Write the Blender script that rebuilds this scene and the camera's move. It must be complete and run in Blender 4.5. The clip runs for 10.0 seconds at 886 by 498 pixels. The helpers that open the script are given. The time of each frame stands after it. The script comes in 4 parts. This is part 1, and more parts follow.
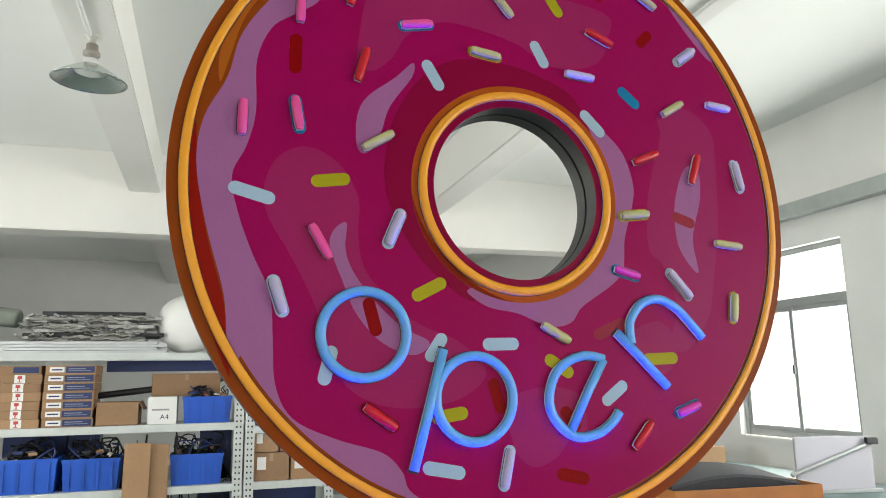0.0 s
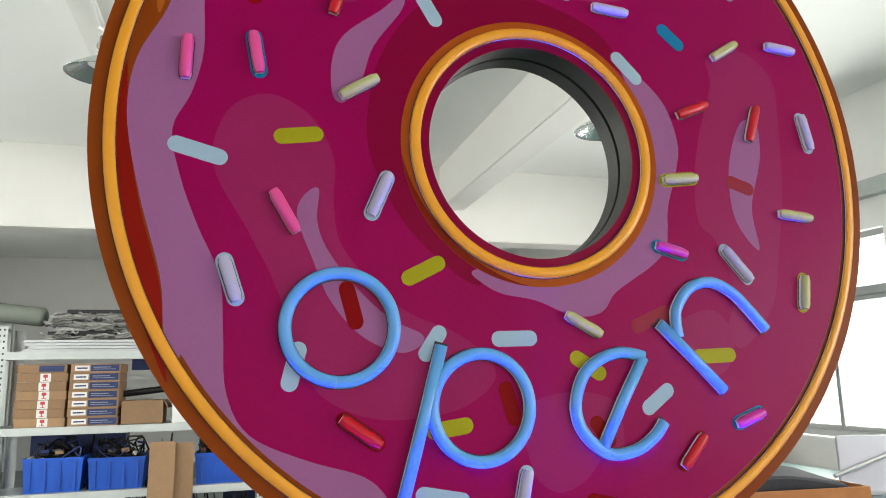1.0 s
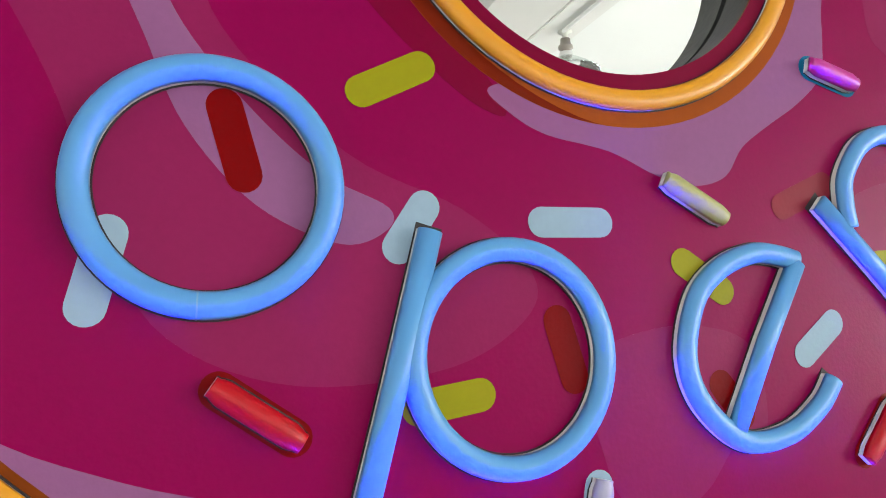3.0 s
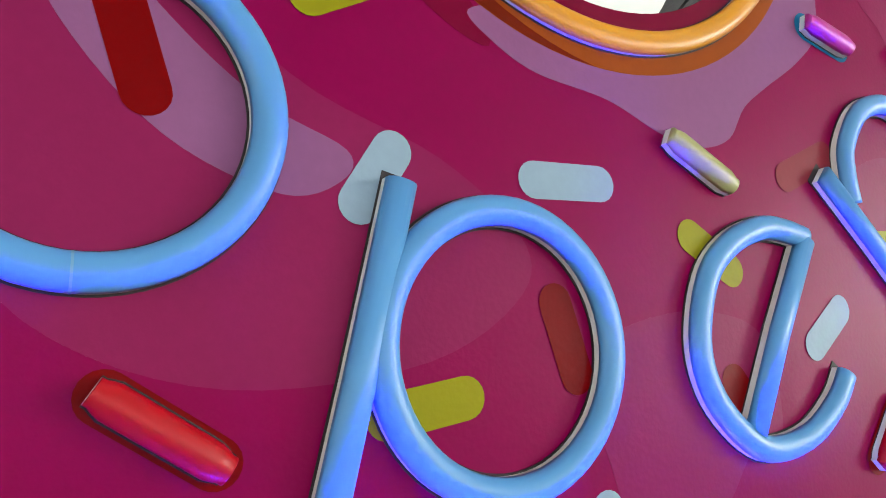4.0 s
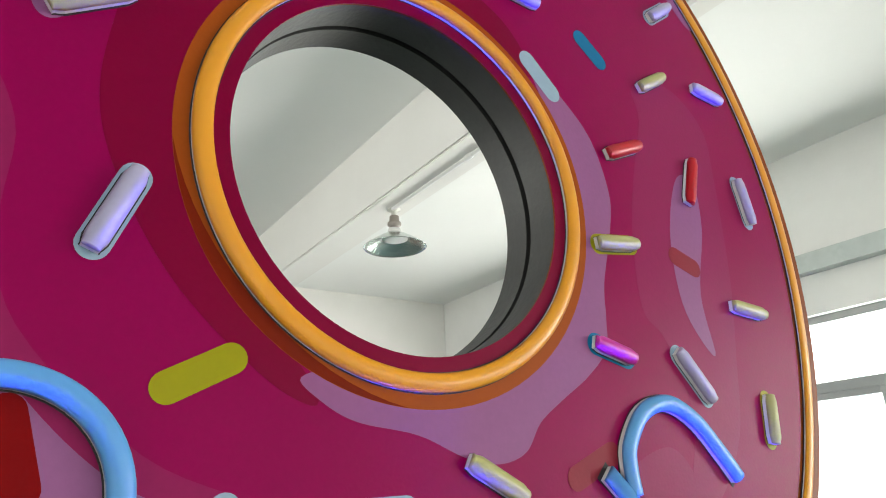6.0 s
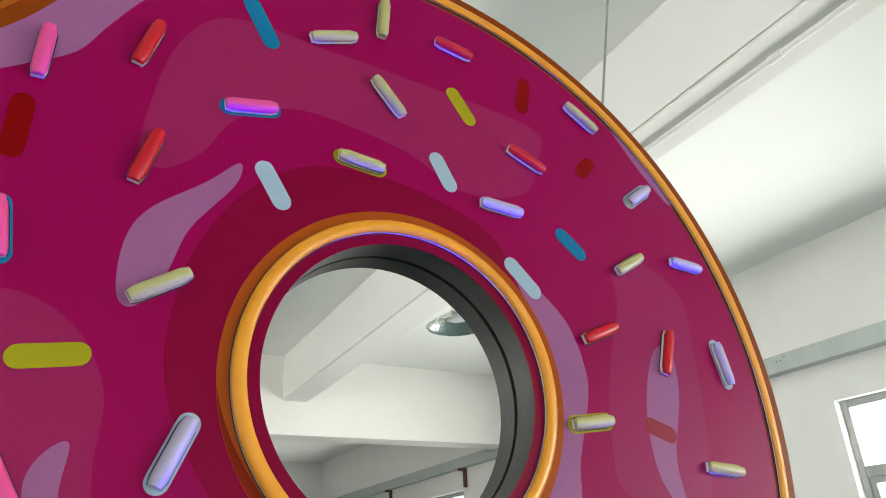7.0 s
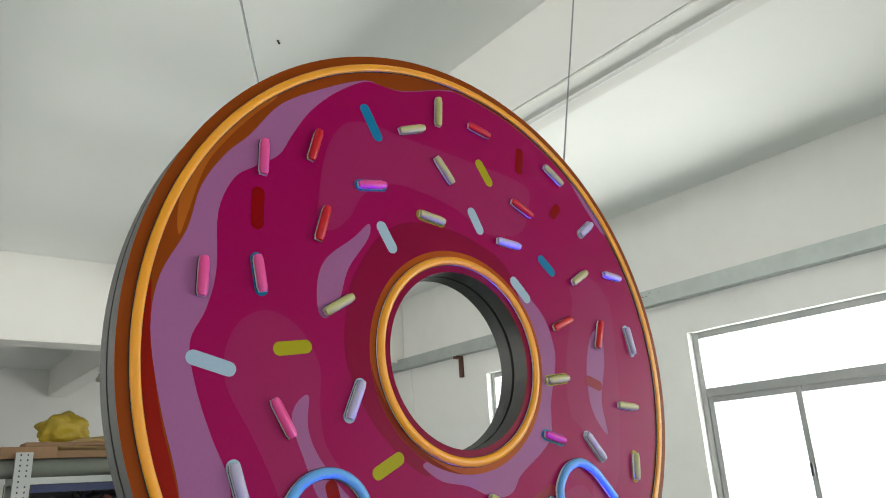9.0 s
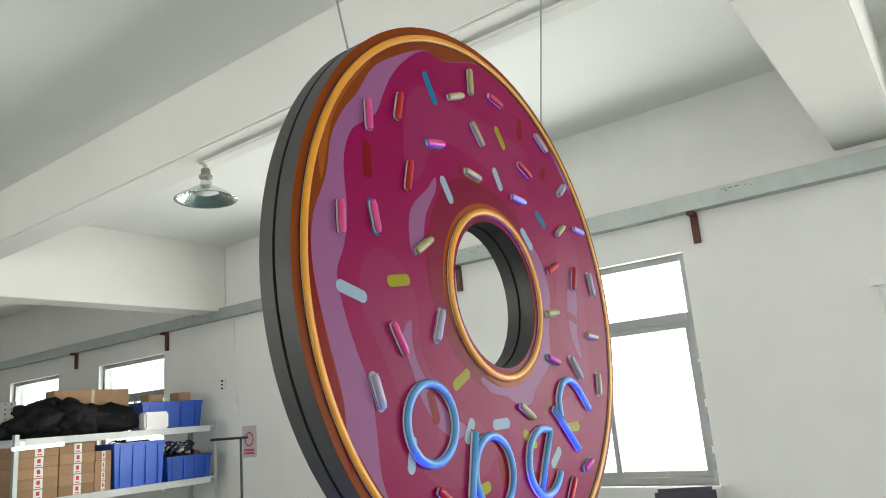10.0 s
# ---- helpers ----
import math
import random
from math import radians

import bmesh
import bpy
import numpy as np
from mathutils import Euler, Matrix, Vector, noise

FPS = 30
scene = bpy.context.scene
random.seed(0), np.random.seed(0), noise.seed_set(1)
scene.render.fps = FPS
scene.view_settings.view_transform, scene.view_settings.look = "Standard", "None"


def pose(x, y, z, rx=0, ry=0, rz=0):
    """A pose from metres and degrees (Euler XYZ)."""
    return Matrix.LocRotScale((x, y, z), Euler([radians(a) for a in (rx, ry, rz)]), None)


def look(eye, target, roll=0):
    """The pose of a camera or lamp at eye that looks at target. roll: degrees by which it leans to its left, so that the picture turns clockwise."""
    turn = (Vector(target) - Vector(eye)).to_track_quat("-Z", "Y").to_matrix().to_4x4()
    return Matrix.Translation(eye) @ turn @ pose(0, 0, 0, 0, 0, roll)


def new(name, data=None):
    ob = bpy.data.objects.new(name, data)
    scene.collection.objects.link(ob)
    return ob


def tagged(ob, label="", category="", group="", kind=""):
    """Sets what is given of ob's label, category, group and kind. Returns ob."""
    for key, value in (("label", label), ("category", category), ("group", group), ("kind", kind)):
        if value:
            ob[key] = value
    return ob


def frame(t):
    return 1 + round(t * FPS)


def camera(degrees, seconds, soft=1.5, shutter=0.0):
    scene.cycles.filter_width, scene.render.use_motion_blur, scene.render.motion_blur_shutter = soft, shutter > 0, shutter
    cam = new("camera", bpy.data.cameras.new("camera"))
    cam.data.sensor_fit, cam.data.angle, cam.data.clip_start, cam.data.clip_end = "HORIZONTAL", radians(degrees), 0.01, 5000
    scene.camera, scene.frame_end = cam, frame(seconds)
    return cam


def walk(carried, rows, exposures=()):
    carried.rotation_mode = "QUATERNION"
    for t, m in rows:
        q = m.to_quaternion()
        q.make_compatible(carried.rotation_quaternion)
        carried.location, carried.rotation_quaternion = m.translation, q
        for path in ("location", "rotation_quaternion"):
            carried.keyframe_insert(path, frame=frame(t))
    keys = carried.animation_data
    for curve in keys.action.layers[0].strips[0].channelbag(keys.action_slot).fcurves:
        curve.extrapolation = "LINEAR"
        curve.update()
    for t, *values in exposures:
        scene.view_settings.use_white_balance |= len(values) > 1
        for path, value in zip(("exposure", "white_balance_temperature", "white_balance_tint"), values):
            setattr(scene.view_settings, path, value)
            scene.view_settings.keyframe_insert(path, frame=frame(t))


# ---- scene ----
cam = camera(63.565, 10.0, soft=1.0)
PATH = [
    (0, (-0.3331, -0.7370, 1.6678), (0.2769, 1.1337, 2.0260), -0.921),
    (0.5, (-0.2943, -0.6753, 1.6722), (0.2806, 1.2063, 2.0313), -0.967),
    (1, (-0.2609, -0.5959, 1.6735), (0.2774, 1.2982, 2.0234), -1.127),
    (1.5, (-0.2378, -0.5070, 1.6695), (0.2925, 1.3968, 1.9764), -1.195),
    (2, (-0.2077, -0.4212, 1.6681), (0.3285, 1.4868, 1.9365), -1.155),
    (2.5, (-0.1929, -0.3455, 1.6630), (0.3894, 1.5520, 1.9091), -1.484),
    (3.8, (-0.1888, -0.2110, 1.6490), (0.6910, 1.5666, 1.9061), -2.591),
    (4, (-0.1878, -0.2038, 1.6475), (0.7461, 1.5430, 1.9242), -2.769),
    (4.5, (-0.1787, -0.2018, 1.6512), (0.8660, 1.4698, 1.9894), -2.841),
    (5, (-0.1747, -0.2204, 1.6605), (0.9263, 1.3882, 2.1080), -3.222),
    (5.5, (-0.1849, -0.2512, 1.6840), (0.9231, 1.3243, 2.2225), -3.186),
    (6, (-0.1913, -0.3015, 1.7105), (0.8787, 1.2568, 2.3638), -3.076),
    (6.2, (-0.1931, -0.3290, 1.7194), (0.8488, 1.2268, 2.4221), -3.064),
    (7.3, (-0.2231, -0.4690, 1.7803), (0.6126, 1.1269, 2.6492), -2.383),
    (7.5, (-0.2372, -0.4922, 1.7942), (0.5858, 1.1019, 2.6783), -2.147),
    (8, (-0.3005, -0.5531, 1.8007), (0.5524, 1.0283, 2.6792), -1.786),
    (8.5, (-0.3993, -0.6338, 1.7910), (0.6010, 0.9108, 2.5743), -2.248),
    (9, (-0.5275, -0.6393, 1.7491), (0.6549, 0.8545, 2.3578), -3.153),
    (9.5, (-0.6616, -0.6043, 1.7032), (0.6840, 0.7885, 2.2028), -3.752),
    (10, (-0.8397, -0.5234, 1.7262), (0.7374, 0.6241, 2.1691), -4.840),
]
EXPOSURE = ((0.0, -0.55), (1.0, -0.5), (2.0, -0.32), (4.5, -0.4), (5.5, -0.52), (6.0, -0.45), (7.5, -0.42), (8.5, -0.6), (10.0, -0.67))
walk(cam, [(t, look(eye, target, roll)) for t, eye, target, roll in PATH], EXPOSURE)

# ---- light ----
world = bpy.data.worlds.new("sky")
scene.world = world
world.use_nodes = True
wt = world.node_tree
sky = wt.nodes.new("ShaderNodeTexSky")
sky.sky_type, sky.sun_disc = "NISHITA", False
sky.sun_elevation, sky.sun_rotation = radians(38), radians(60)
sky.air_density, sky.dust_density, sky.ozone_density = 1.0, 4.0, 1.0
wt.links.new(sky.outputs[0], wt.nodes["Background"].inputs[0])
wt.nodes["Background"].inputs[1].default_value = 0.15
sun = new("sun", bpy.data.lights.new("sun", "SUN"))
sun.data.energy, sun.data.angle, sun.data.color = 0.8, radians(20), (1.0, 0.97, 0.92)
sun.matrix_basis = look((0, 0, 20), (-8, -6, 0))

SKY_POWER = 205.0
SOUTH_FILL_POWER = 6.0
# unseen blue strip lamp, added low in front to tint the tube undersides
blue = new("unseen_blue_light", bpy.data.lights.new("unseen_blue_light", "AREA"))
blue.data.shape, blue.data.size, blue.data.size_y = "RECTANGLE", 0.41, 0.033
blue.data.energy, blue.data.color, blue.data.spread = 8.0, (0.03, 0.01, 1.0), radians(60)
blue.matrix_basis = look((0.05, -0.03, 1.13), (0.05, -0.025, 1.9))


def window_light(name, x, y, z, w, h, way, power):
    ob = new(name, bpy.data.lights.new(name, "AREA"))
    ob.data.shape, ob.data.size, ob.data.size_y = "RECTANGLE", w, h
    ob.data.energy, ob.data.color = power, (1.0, 0.985, 0.93)
    ob.matrix_basis = look((x, y, z), (x + way, y, z - 0.05))
    return ob


# ---- materials ----
MATS = {}


def mat(name, color, rough=0.5, metal=0.0, vary=0.08, scale=12.0, bump=0.0, bump_scale=60.0, coat=0.0, spec=0.5, stain=None, stain_scale=1.3, stain_amount=0.0, random_piece=0.0):
    """A painted or raw surface: base colour, fine grain, large stains, relief."""
    if name in MATS:
        return MATS[name]
    m = bpy.data.materials.new(name)
    m.use_nodes = True
    t = m.node_tree
    b = t.nodes["Principled BSDF"]
    b.inputs["Roughness"].default_value = rough
    b.inputs["Metallic"].default_value = metal
    b.inputs["Coat Weight"].default_value = coat
    b.inputs["Coat Roughness"].default_value = 0.12
    b.inputs["Specular IOR Level"].default_value = spec
    co = t.nodes.new("ShaderNodeTexCoord")
    n1 = t.nodes.new("ShaderNodeTexNoise")
    n1.inputs["Scale"].default_value, n1.inputs["Detail"].default_value = scale, 5
    t.links.new(co.outputs["Object"], n1.inputs["Vector"])
    mix = t.nodes.new("ShaderNodeMix")
    mix.data_type = "RGBA"
    mix.inputs["A"].default_value = (*[c * (1 - vary) for c in color], 1)
    mix.inputs["B"].default_value = (*[min(1, c * (1 + vary)) for c in color], 1)
    t.links.new(n1.outputs["Fac"], mix.inputs["Factor"])
    last = mix.outputs["Result"]
    if stain_amount:
        n2 = t.nodes.new("ShaderNodeTexNoise")
        n2.inputs["Scale"].default_value, n2.inputs["Detail"].default_value, n2.inputs["Roughness"].default_value = stain_scale, 7, 0.65
        t.links.new(co.outputs["Object"], n2.inputs["Vector"])
        ramp = t.nodes.new("ShaderNodeMapRange")
        ramp.inputs["From Min"].default_value, ramp.inputs["From Max"].default_value = 0.45, 0.75
        ramp.inputs["To Max"].default_value = stain_amount
        t.links.new(n2.outputs["Fac"], ramp.inputs["Value"])
        mix2 = t.nodes.new("ShaderNodeMix")
        mix2.data_type = "RGBA"
        mix2.inputs["B"].default_value = (*(stain or [c * 0.6 for c in color]), 1)
        t.links.new(ramp.outputs["Result"], mix2.inputs["Factor"])
        t.links.new(last, mix2.inputs["A"])
        last = mix2.outputs["Result"]
    if random_piece:
        info = t.nodes.new("ShaderNodeObjectInfo")
        hsv = t.nodes.new("ShaderNodeHueSaturation")
        mr = t.nodes.new("ShaderNodeMapRange")
        mr.inputs["To Min"].default_value, mr.inputs["To Max"].default_value = 1 - random_piece, 1 + random_piece
        t.links.new(info.outputs["Random"], mr.inputs["Value"])
        t.links.new(mr.outputs["Result"], hsv.inputs["Value"])
        t.links.new(last, hsv.inputs["Color"])
        last = hsv.outputs["Color"]
    t.links.new(last, b.inputs["Base Color"])
    if bump:
        n3 = t.nodes.new("ShaderNodeTexNoise")
        n3.inputs["Scale"].default_value, n3.inputs["Detail"].default_value = bump_scale, 4
        t.links.new(co.outputs["Object"], n3.inputs["Vector"])
        bp = t.nodes.new("ShaderNodeBump")
        bp.inputs["Strength"].default_value, bp.inputs["Distance"].default_value = bump, 0.01
        t.links.new(n3.outputs["Fac"], bp.inputs["Height"])
        t.links.new(bp.outputs["Normal"], b.inputs["Normal"])
    MATS[name] = m
    return m


def srgb(r, g, b):
    return tuple(((c / 255 + 0.055) / 1.055) ** 2.4 if c > 10 else c / 255 / 12.92 for c in (r, g, b))


WALL = mat("wall_plaster", (0.76, 0.76, 0.74), 0.75, vary=0.03, scale=3, bump=0.12, bump_scale=25, stain=(0.6, 0.6, 0.58), stain_amount=0.35, stain_scale=0.7)
CEIL = mat("ceiling_paint", (0.84, 0.85, 0.83), 0.8, vary=0.03, scale=2, bump=0.08, bump_scale=15, stain=(0.68, 0.69, 0.68), stain_amount=0.3, stain_scale=0.5)
BEAM = mat("beam_paint", (0.78, 0.77, 0.74), 0.75, vary=0.03, scale=2, bump=0.1, bump_scale=18, stain=(0.66, 0.65, 0.62), stain_amount=0.25, stain_scale=0.8)
FLOOR = mat("floor_paint", (0.16, 0.2, 0.19), 0.4, vary=0.12, scale=3, bump=0.05, stain=(0.1, 0.11, 0.1), stain_amount=0.5)
UPVC = mat("window_frame_paint", (0.3, 0.31, 0.31), 0.4, vary=0.04, scale=8, stain=(0.4, 0.4, 0.38), stain_amount=0.4, stain_scale=4)
STEEL = mat("galvanised_steel", (0.42, 0.46, 0.45), 0.45, 0.6, vary=0.15, scale=20, stain=(0.3, 0.32, 0.31), stain_amount=0.5, stain_scale=5)
RUST = mat("rusty_steel", (0.12, 0.055, 0.04), 0.8, 0.2, vary=0.4, scale=40)
RACK = mat("grey_rack_paint", (0.55, 0.58, 0.57), 0.4, 0.0, vary=0.06, scale=10, stain=(0.4, 0.42, 0.41), stain_amount=0.5, stain_scale=3)
DARK = mat("black_plastic", (0.012, 0.012, 0.014), 0.45, vary=0.2)
NAVY = mat("navy_rail_paint", (0.01, 0.025, 0.12), 0.4, vary=0.2)
CARD = mat("brown_cardboard", (0.33, 0.2, 0.11), 0.85, vary=0.1, scale=30, bump=0.05, bump_scale=120, stain=(0.24, 0.14, 0.075), stain_amount=0.35, stain_scale=5, random_piece=0.18)
BIN = mat("blue_bin_plastic", (0.012, 0.09, 0.5), 0.38, vary=0.1, scale=9, stain=(0.01, 0.06, 0.33), stain_amount=0.5, stain_scale=4, random_piece=0.15)
PAPER = mat("white_paper", (0.75, 0.75, 0.73), 0.7, vary=0.04)
LABEL_RED = mat("red_label_print", (0.5, 0.05, 0.05), 0.6)
LABEL_NAVY = mat("navy_label_print", (0.02, 0.035, 0.12), 0.6)
BAGBLACK = mat("black_bag", (0.004, 0.004, 0.005), 0.5, vary=0.3, scale=20, bump=0.9, bump_scale=22, spec=0.15)
YELLOWBAG = mat("yellow_sack", (0.42, 0.3, 0.02), 0.5, vary=0.2, scale=15, bump=0.5, bump_scale=20)
ALU = mat("aluminium", (0.5, 0.51, 0.52), 0.35, 0.9, vary=0.06)
WRAP = mat("clear_wrap_over_panels", (0.42, 0.42, 0.4), 0.22, vary=0.5, scale=35, bump=0.8, bump_scale=40)
WHITEPL = mat("white_plastic", (0.78, 0.78, 0.77), 0.35, vary=0.02)
ROLLGREY = mat("grey_green_roll", (0.2, 0.22, 0.19), 0.7, vary=0.12, scale=14, bump=0.15)
FOAM = mat("charcoal_foam", (0.045, 0.047, 0.055), 0.9, vary=0.2, scale=40, bump=0.3, bump_scale=150)
ORANGE_CARD = mat("orange_carton", (0.42, 0.15, 0.03), 0.5, vary=0.12, scale=10, bump=0.1, stain=(0.28, 0.09, 0.02), stain_amount=0.5, stain_scale=6)
WOOD = mat("worn_wood", (0.3, 0.2, 0.12), 0.6, vary=0.2, scale=18)
LEAF = mat("plant_leaf", (0.03, 0.11, 0.025), 0.45, vary=0.3, scale=10)
PANELGREY = mat("grey_lilac_board", (0.42, 0.41, 0.46), 0.6, vary=0.04, scale=5)
TEALTOP = mat("teal_table_top", (0.05, 0.1, 0.1), 0.4, vary=0.1)
ENAMEL = mat("lamp_shade_outside", (0.55, 0.55, 0.5), 0.4, 0.3, vary=0.1)
REFLECTOR = mat("lamp_reflector", (0.6, 0.66, 0.64), 0.22, 0.95, vary=0.12, scale=30, bump=0.25, bump_scale=45)
GLOBE = mat("white_globe", (0.8, 0.8, 0.78), 0.4, vary=0.02)


def glass_material():
    m = bpy.data.materials.new("window_glass")
    m.use_nodes = True
    t = m.node_tree
    t.nodes.clear()
    out = t.nodes.new("ShaderNodeOutputMaterial")
    tr = t.nodes.new("ShaderNodeBsdfTransparent")
    tr.inputs[0].default_value = (0.93, 0.96, 0.95, 1)
    gl = t.nodes.new("ShaderNodeBsdfGlossy")
    gl.inputs["Roughness"].default_value = 0.04
    mix = t.nodes.new("ShaderNodeMixShader")
    mix.inputs[0].default_value = 0.06
    t.links.new(tr.outputs[0], mix.inputs[1])
    t.links.new(gl.outputs[0], mix.inputs[2])
    t.links.new(mix.outputs[0], out.inputs[0])
    return m


GLASS = glass_material()


# ---- mesh helpers ----
def finish(name, bm, material, parent=None, label="", smooth=False):
    me = bpy.data.meshes.new(name)
    bmesh.ops.recalc_face_normals(bm, faces=bm.faces)
    bm.to_mesh(me)
    bm.free()
    me.materials.append(material)
    if smooth:
        for p in me.polygons:
            p.use_smooth = True
    ob = new(name, me)
    if parent:
        ob.parent = parent
    else:
        ob.matrix_basis = BAY
    if label:
        ob["label"] = label
    return ob


def part(name, bm, material, parent, label="", smooth=False):
    return finish(name, bm, material, parent, label, smooth)


BAY = Matrix.Identity(4)  # where the shelving bay that is being filled stands


def thing(name, label, category, group="", m=None, kind=""):
    ob = new(name)
    ob.empty_display_size = 0.1
    ob.matrix_basis = BAY @ (m if m is not None else Matrix.Identity(4))
    return tagged(ob, label, category, group, kind)


def add_box(bm, x0, x1, y0, y1, z0, z1, bevel=0.0):
    r = bmesh.ops.create_cube(bm, size=1.0, matrix=Matrix.Translation(((x0 + x1) / 2, (y0 + y1) / 2, (z0 + z1) / 2)) @ Matrix.Diagonal((abs(x1 - x0), abs(y1 - y0), abs(z1 - z0), 1)))
    if bevel:
        es = {e for v in r["verts"] for e in v.link_edges}
        bmesh.ops.bevel(bm, geom=list(es), offset=bevel, segments=2, affect="EDGES")
    return bm


def box(x0, x1, y0, y1, z0, z1, bevel=0.0):
    return add_box(bmesh.new(), x0, x1, y0, y1, z0, z1, bevel)


def sweep(points, radius, closed=False, sides=14, squash=1.0, bm=None):
    """A round tube along points; open ends get a domed cap."""
    bm = bm or bmesh.new()
    P = [Vector(p) for p in points]
    n = len(P)
    rings = []
    up0 = None
    def tangent(i):
        if closed:
            return (P[(i + 1) % n] - P[i - 1]).normalized()
        return (P[min(i + 1, n - 1)] - P[max(i - 1, 0)]).normalized()
    def ring(c, t, r):
        nonlocal up0
        if up0 is None:
            up0 = Vector((0, 1, 0)) if abs(t.y) < 0.9 else Vector((1, 0, 0))
        u = (up0 - t * up0.dot(t)).normalized()
        up0 = u
        v = t.cross(u)
        return [bm.verts.new(c + (u * math.cos(a) * squash + v * math.sin(a)) * r) for a in [2 * math.pi * k / sides for k in range(sides)]]
    if not closed:
        t = tangent(0)
        for k in (0.25, 0.7):
            rings.append(ring(P[0] - t * radius * 0.45 * (1 - k), t, radius * math.sqrt(1 - (1 - k) ** 2)))
    for i in range(n):
        rings.append(ring(P[i], tangent(i), radius))
    if not closed:
        t = tangent(n - 1)
        for k in (0.7, 0.25):
            rings.append(ring(P[-1] + t * radius * 0.45 * (1 - k), t, radius * math.sqrt(1 - (1 - k) ** 2)))
    m = len(rings)
    for i in range(m if closed else m - 1):
        a, b = rings[i], rings[(i + 1) % m]
        for k in range(sides):
            bm.faces.new((a[k], a[(k + 1) % sides], b[(k + 1) % sides], b[k]))
    if not closed:
        bm.faces.new(rings[0][::-1])
        bm.faces.new(rings[-1])
    return bm


def lathe(profile, steps=48, axis="z", bm=None):
    """Turns (radius, height) pairs about an axis; heights run along it."""
    bm = bm or bmesh.new()
    rings = []
    for r, h in profile:
        ring = []
        for k in range(steps):
            a = 2 * math.pi * k / steps
            c, s = math.cos(a) * r, math.sin(a) * r
            ring.append(bm.verts.new((c, s, h) if axis == "z" else (c, h, s)))
        rings.append(ring)
    for a, b in zip(rings, rings[1:]):
        for k in range(steps):
            bm.faces.new((a[k], a[(k + 1) % steps], b[(k + 1) % steps], b[k]))
    return bm


def smooth_loop(ctrl, closed=True, sub=6):
    """Catmull-Rom through control points."""
    n = len(ctrl)
    out = []
    for i in range(n if closed else n - 1):
        g = lambda k: Vector(ctrl[k % n]) if closed else Vector(ctrl[max(0, min(n - 1, k))])
        p0, p1, p2, p3 = g(i - 1), g(i), g(i + 1), g(i + 2)
        for s in range(sub):
            t = s / sub
            out.append(0.5 * ((2 * p1) + (p2 - p0) * t + (2 * p0 - 5 * p1 + 4 * p2 - p3) * t * t + (3 * p1 - p0 - 3 * p2 + p3) * t ** 3))
    if not closed:
        out.append(Vector(ctrl[-1]))
    return out


def circle(r, n=96, cx=0.0, cz=0.0):
    return [Vector((cx + r * math.cos(2 * math.pi * k / n), cz + r * math.sin(2 * math.pi * k / n))) for k in range(n)]


def plate(loops, y_front, thick):
    """A flat plate in the local xz plane, from an outline and any holes, facing -y."""
    bm = bmesh.new()
    edges = []
    for lp in loops:
        vs = [bm.verts.new((p[0], y_front, p[1])) for p in lp]
        edges += [bm.edges.new((vs[k], vs[(k + 1) % len(vs)])) for k in range(len(vs))]
    bmesh.ops.triangle_fill(bm, use_beauty=True, use_dissolve=False, edges=edges, normal=(0, -1, 0))
    r = bmesh.ops.extrude_face_region(bm, geom=list(bm.faces))
    bmesh.ops.translate(bm, vec=(0, thick, 0), verts=[g for g in r["geom"] if isinstance(g, bmesh.types.BMVert)])
    return bm


def pill(length, width, n=10):
    r, h = width / 2, (length - width) / 2
    return [Vector((h + r * math.cos(a), r * math.sin(a))) for a in [-math.pi / 2 + math.pi * k / n for k in range(n + 1)]] + [Vector((-h + r * math.cos(a), r * math.sin(a))) for a in [math.pi / 2 + math.pi * k / n for k in range(n + 1)]]

# ---- the room ----
X0, X1, Y0, Y1, ZC = -5.1, 5.3, -8.5, 15.7, 4.255
TH = 0.24
# the two at negative y are unseen, inferred from the sheen on the sign
WINDOWS = [(-7.2, -5.5, 0.98, 2.95), (-3.8, -2.1, 0.98, 2.95), (1.39, 3.155, 0.965, 2.905), (4.42, 6.0, 1.02, 2.94), (9.26, 11.14, 0.98, 2.925), (12.5, 14.4, 0.98, 2.93)]


def wall_with_openings(name, x_in, x_out, openings):
    bm = bmesh.new()
    y = Y0
    for a, b, lo, hi in openings:
        add_box(bm, x_in, x_out, y, a, 0, ZC)
        add_box(bm, x_in, x_out, a, b, 0, lo)
        add_box(bm, x_in, x_out, a, b, hi, ZC)
        y = b
    add_box(bm, x_in, x_out, y, Y1, 0, ZC)
    return tagged(finish(name, bm, WALL), "white plastered wall with window openings", "wall", kind="structure")


wall_with_openings("wall_east", X1, X1 + TH, WINDOWS)
# only the last is seen; the others are added for light from the west
LEFT_WINDOWS = [(-7.0, -5.3, 1.0, 2.95), (-3.2, -1.5, 1.0, 2.95), (0.6, 2.3, 1.0, 2.95), (4.4, 6.1, 1.0, 2.95), (11.6, 13.0, 2.4, 3.6)]
wall_with_openings("wall_west", X0, X0 - TH, LEFT_WINDOWS)
tagged(finish("wall_north", box(X0 - TH, X1 + TH, Y1, Y1 + TH, 0, ZC), WALL), "white plastered end wall", "wall", kind="structure")
# openings added in the unseen south wall to let light onto the sign
SOUTH = [(-4.2, -2.2), (-1.0, 1.2), (2.4, 4.4)]
bm = bmesh.new()
xs = X0 - TH
for a, b in SOUTH:
    add_box(bm, xs, a, Y0 - TH, Y0, 0, ZC)
    add_box(bm, a, b, Y0 - TH, Y0, 0, 0.9)
    add_box(bm, a, b, Y0 - TH, Y0, 3.3, ZC)
    xs = b
add_box(bm, xs, X1 + TH, Y0 - TH, Y0, 0, ZC)
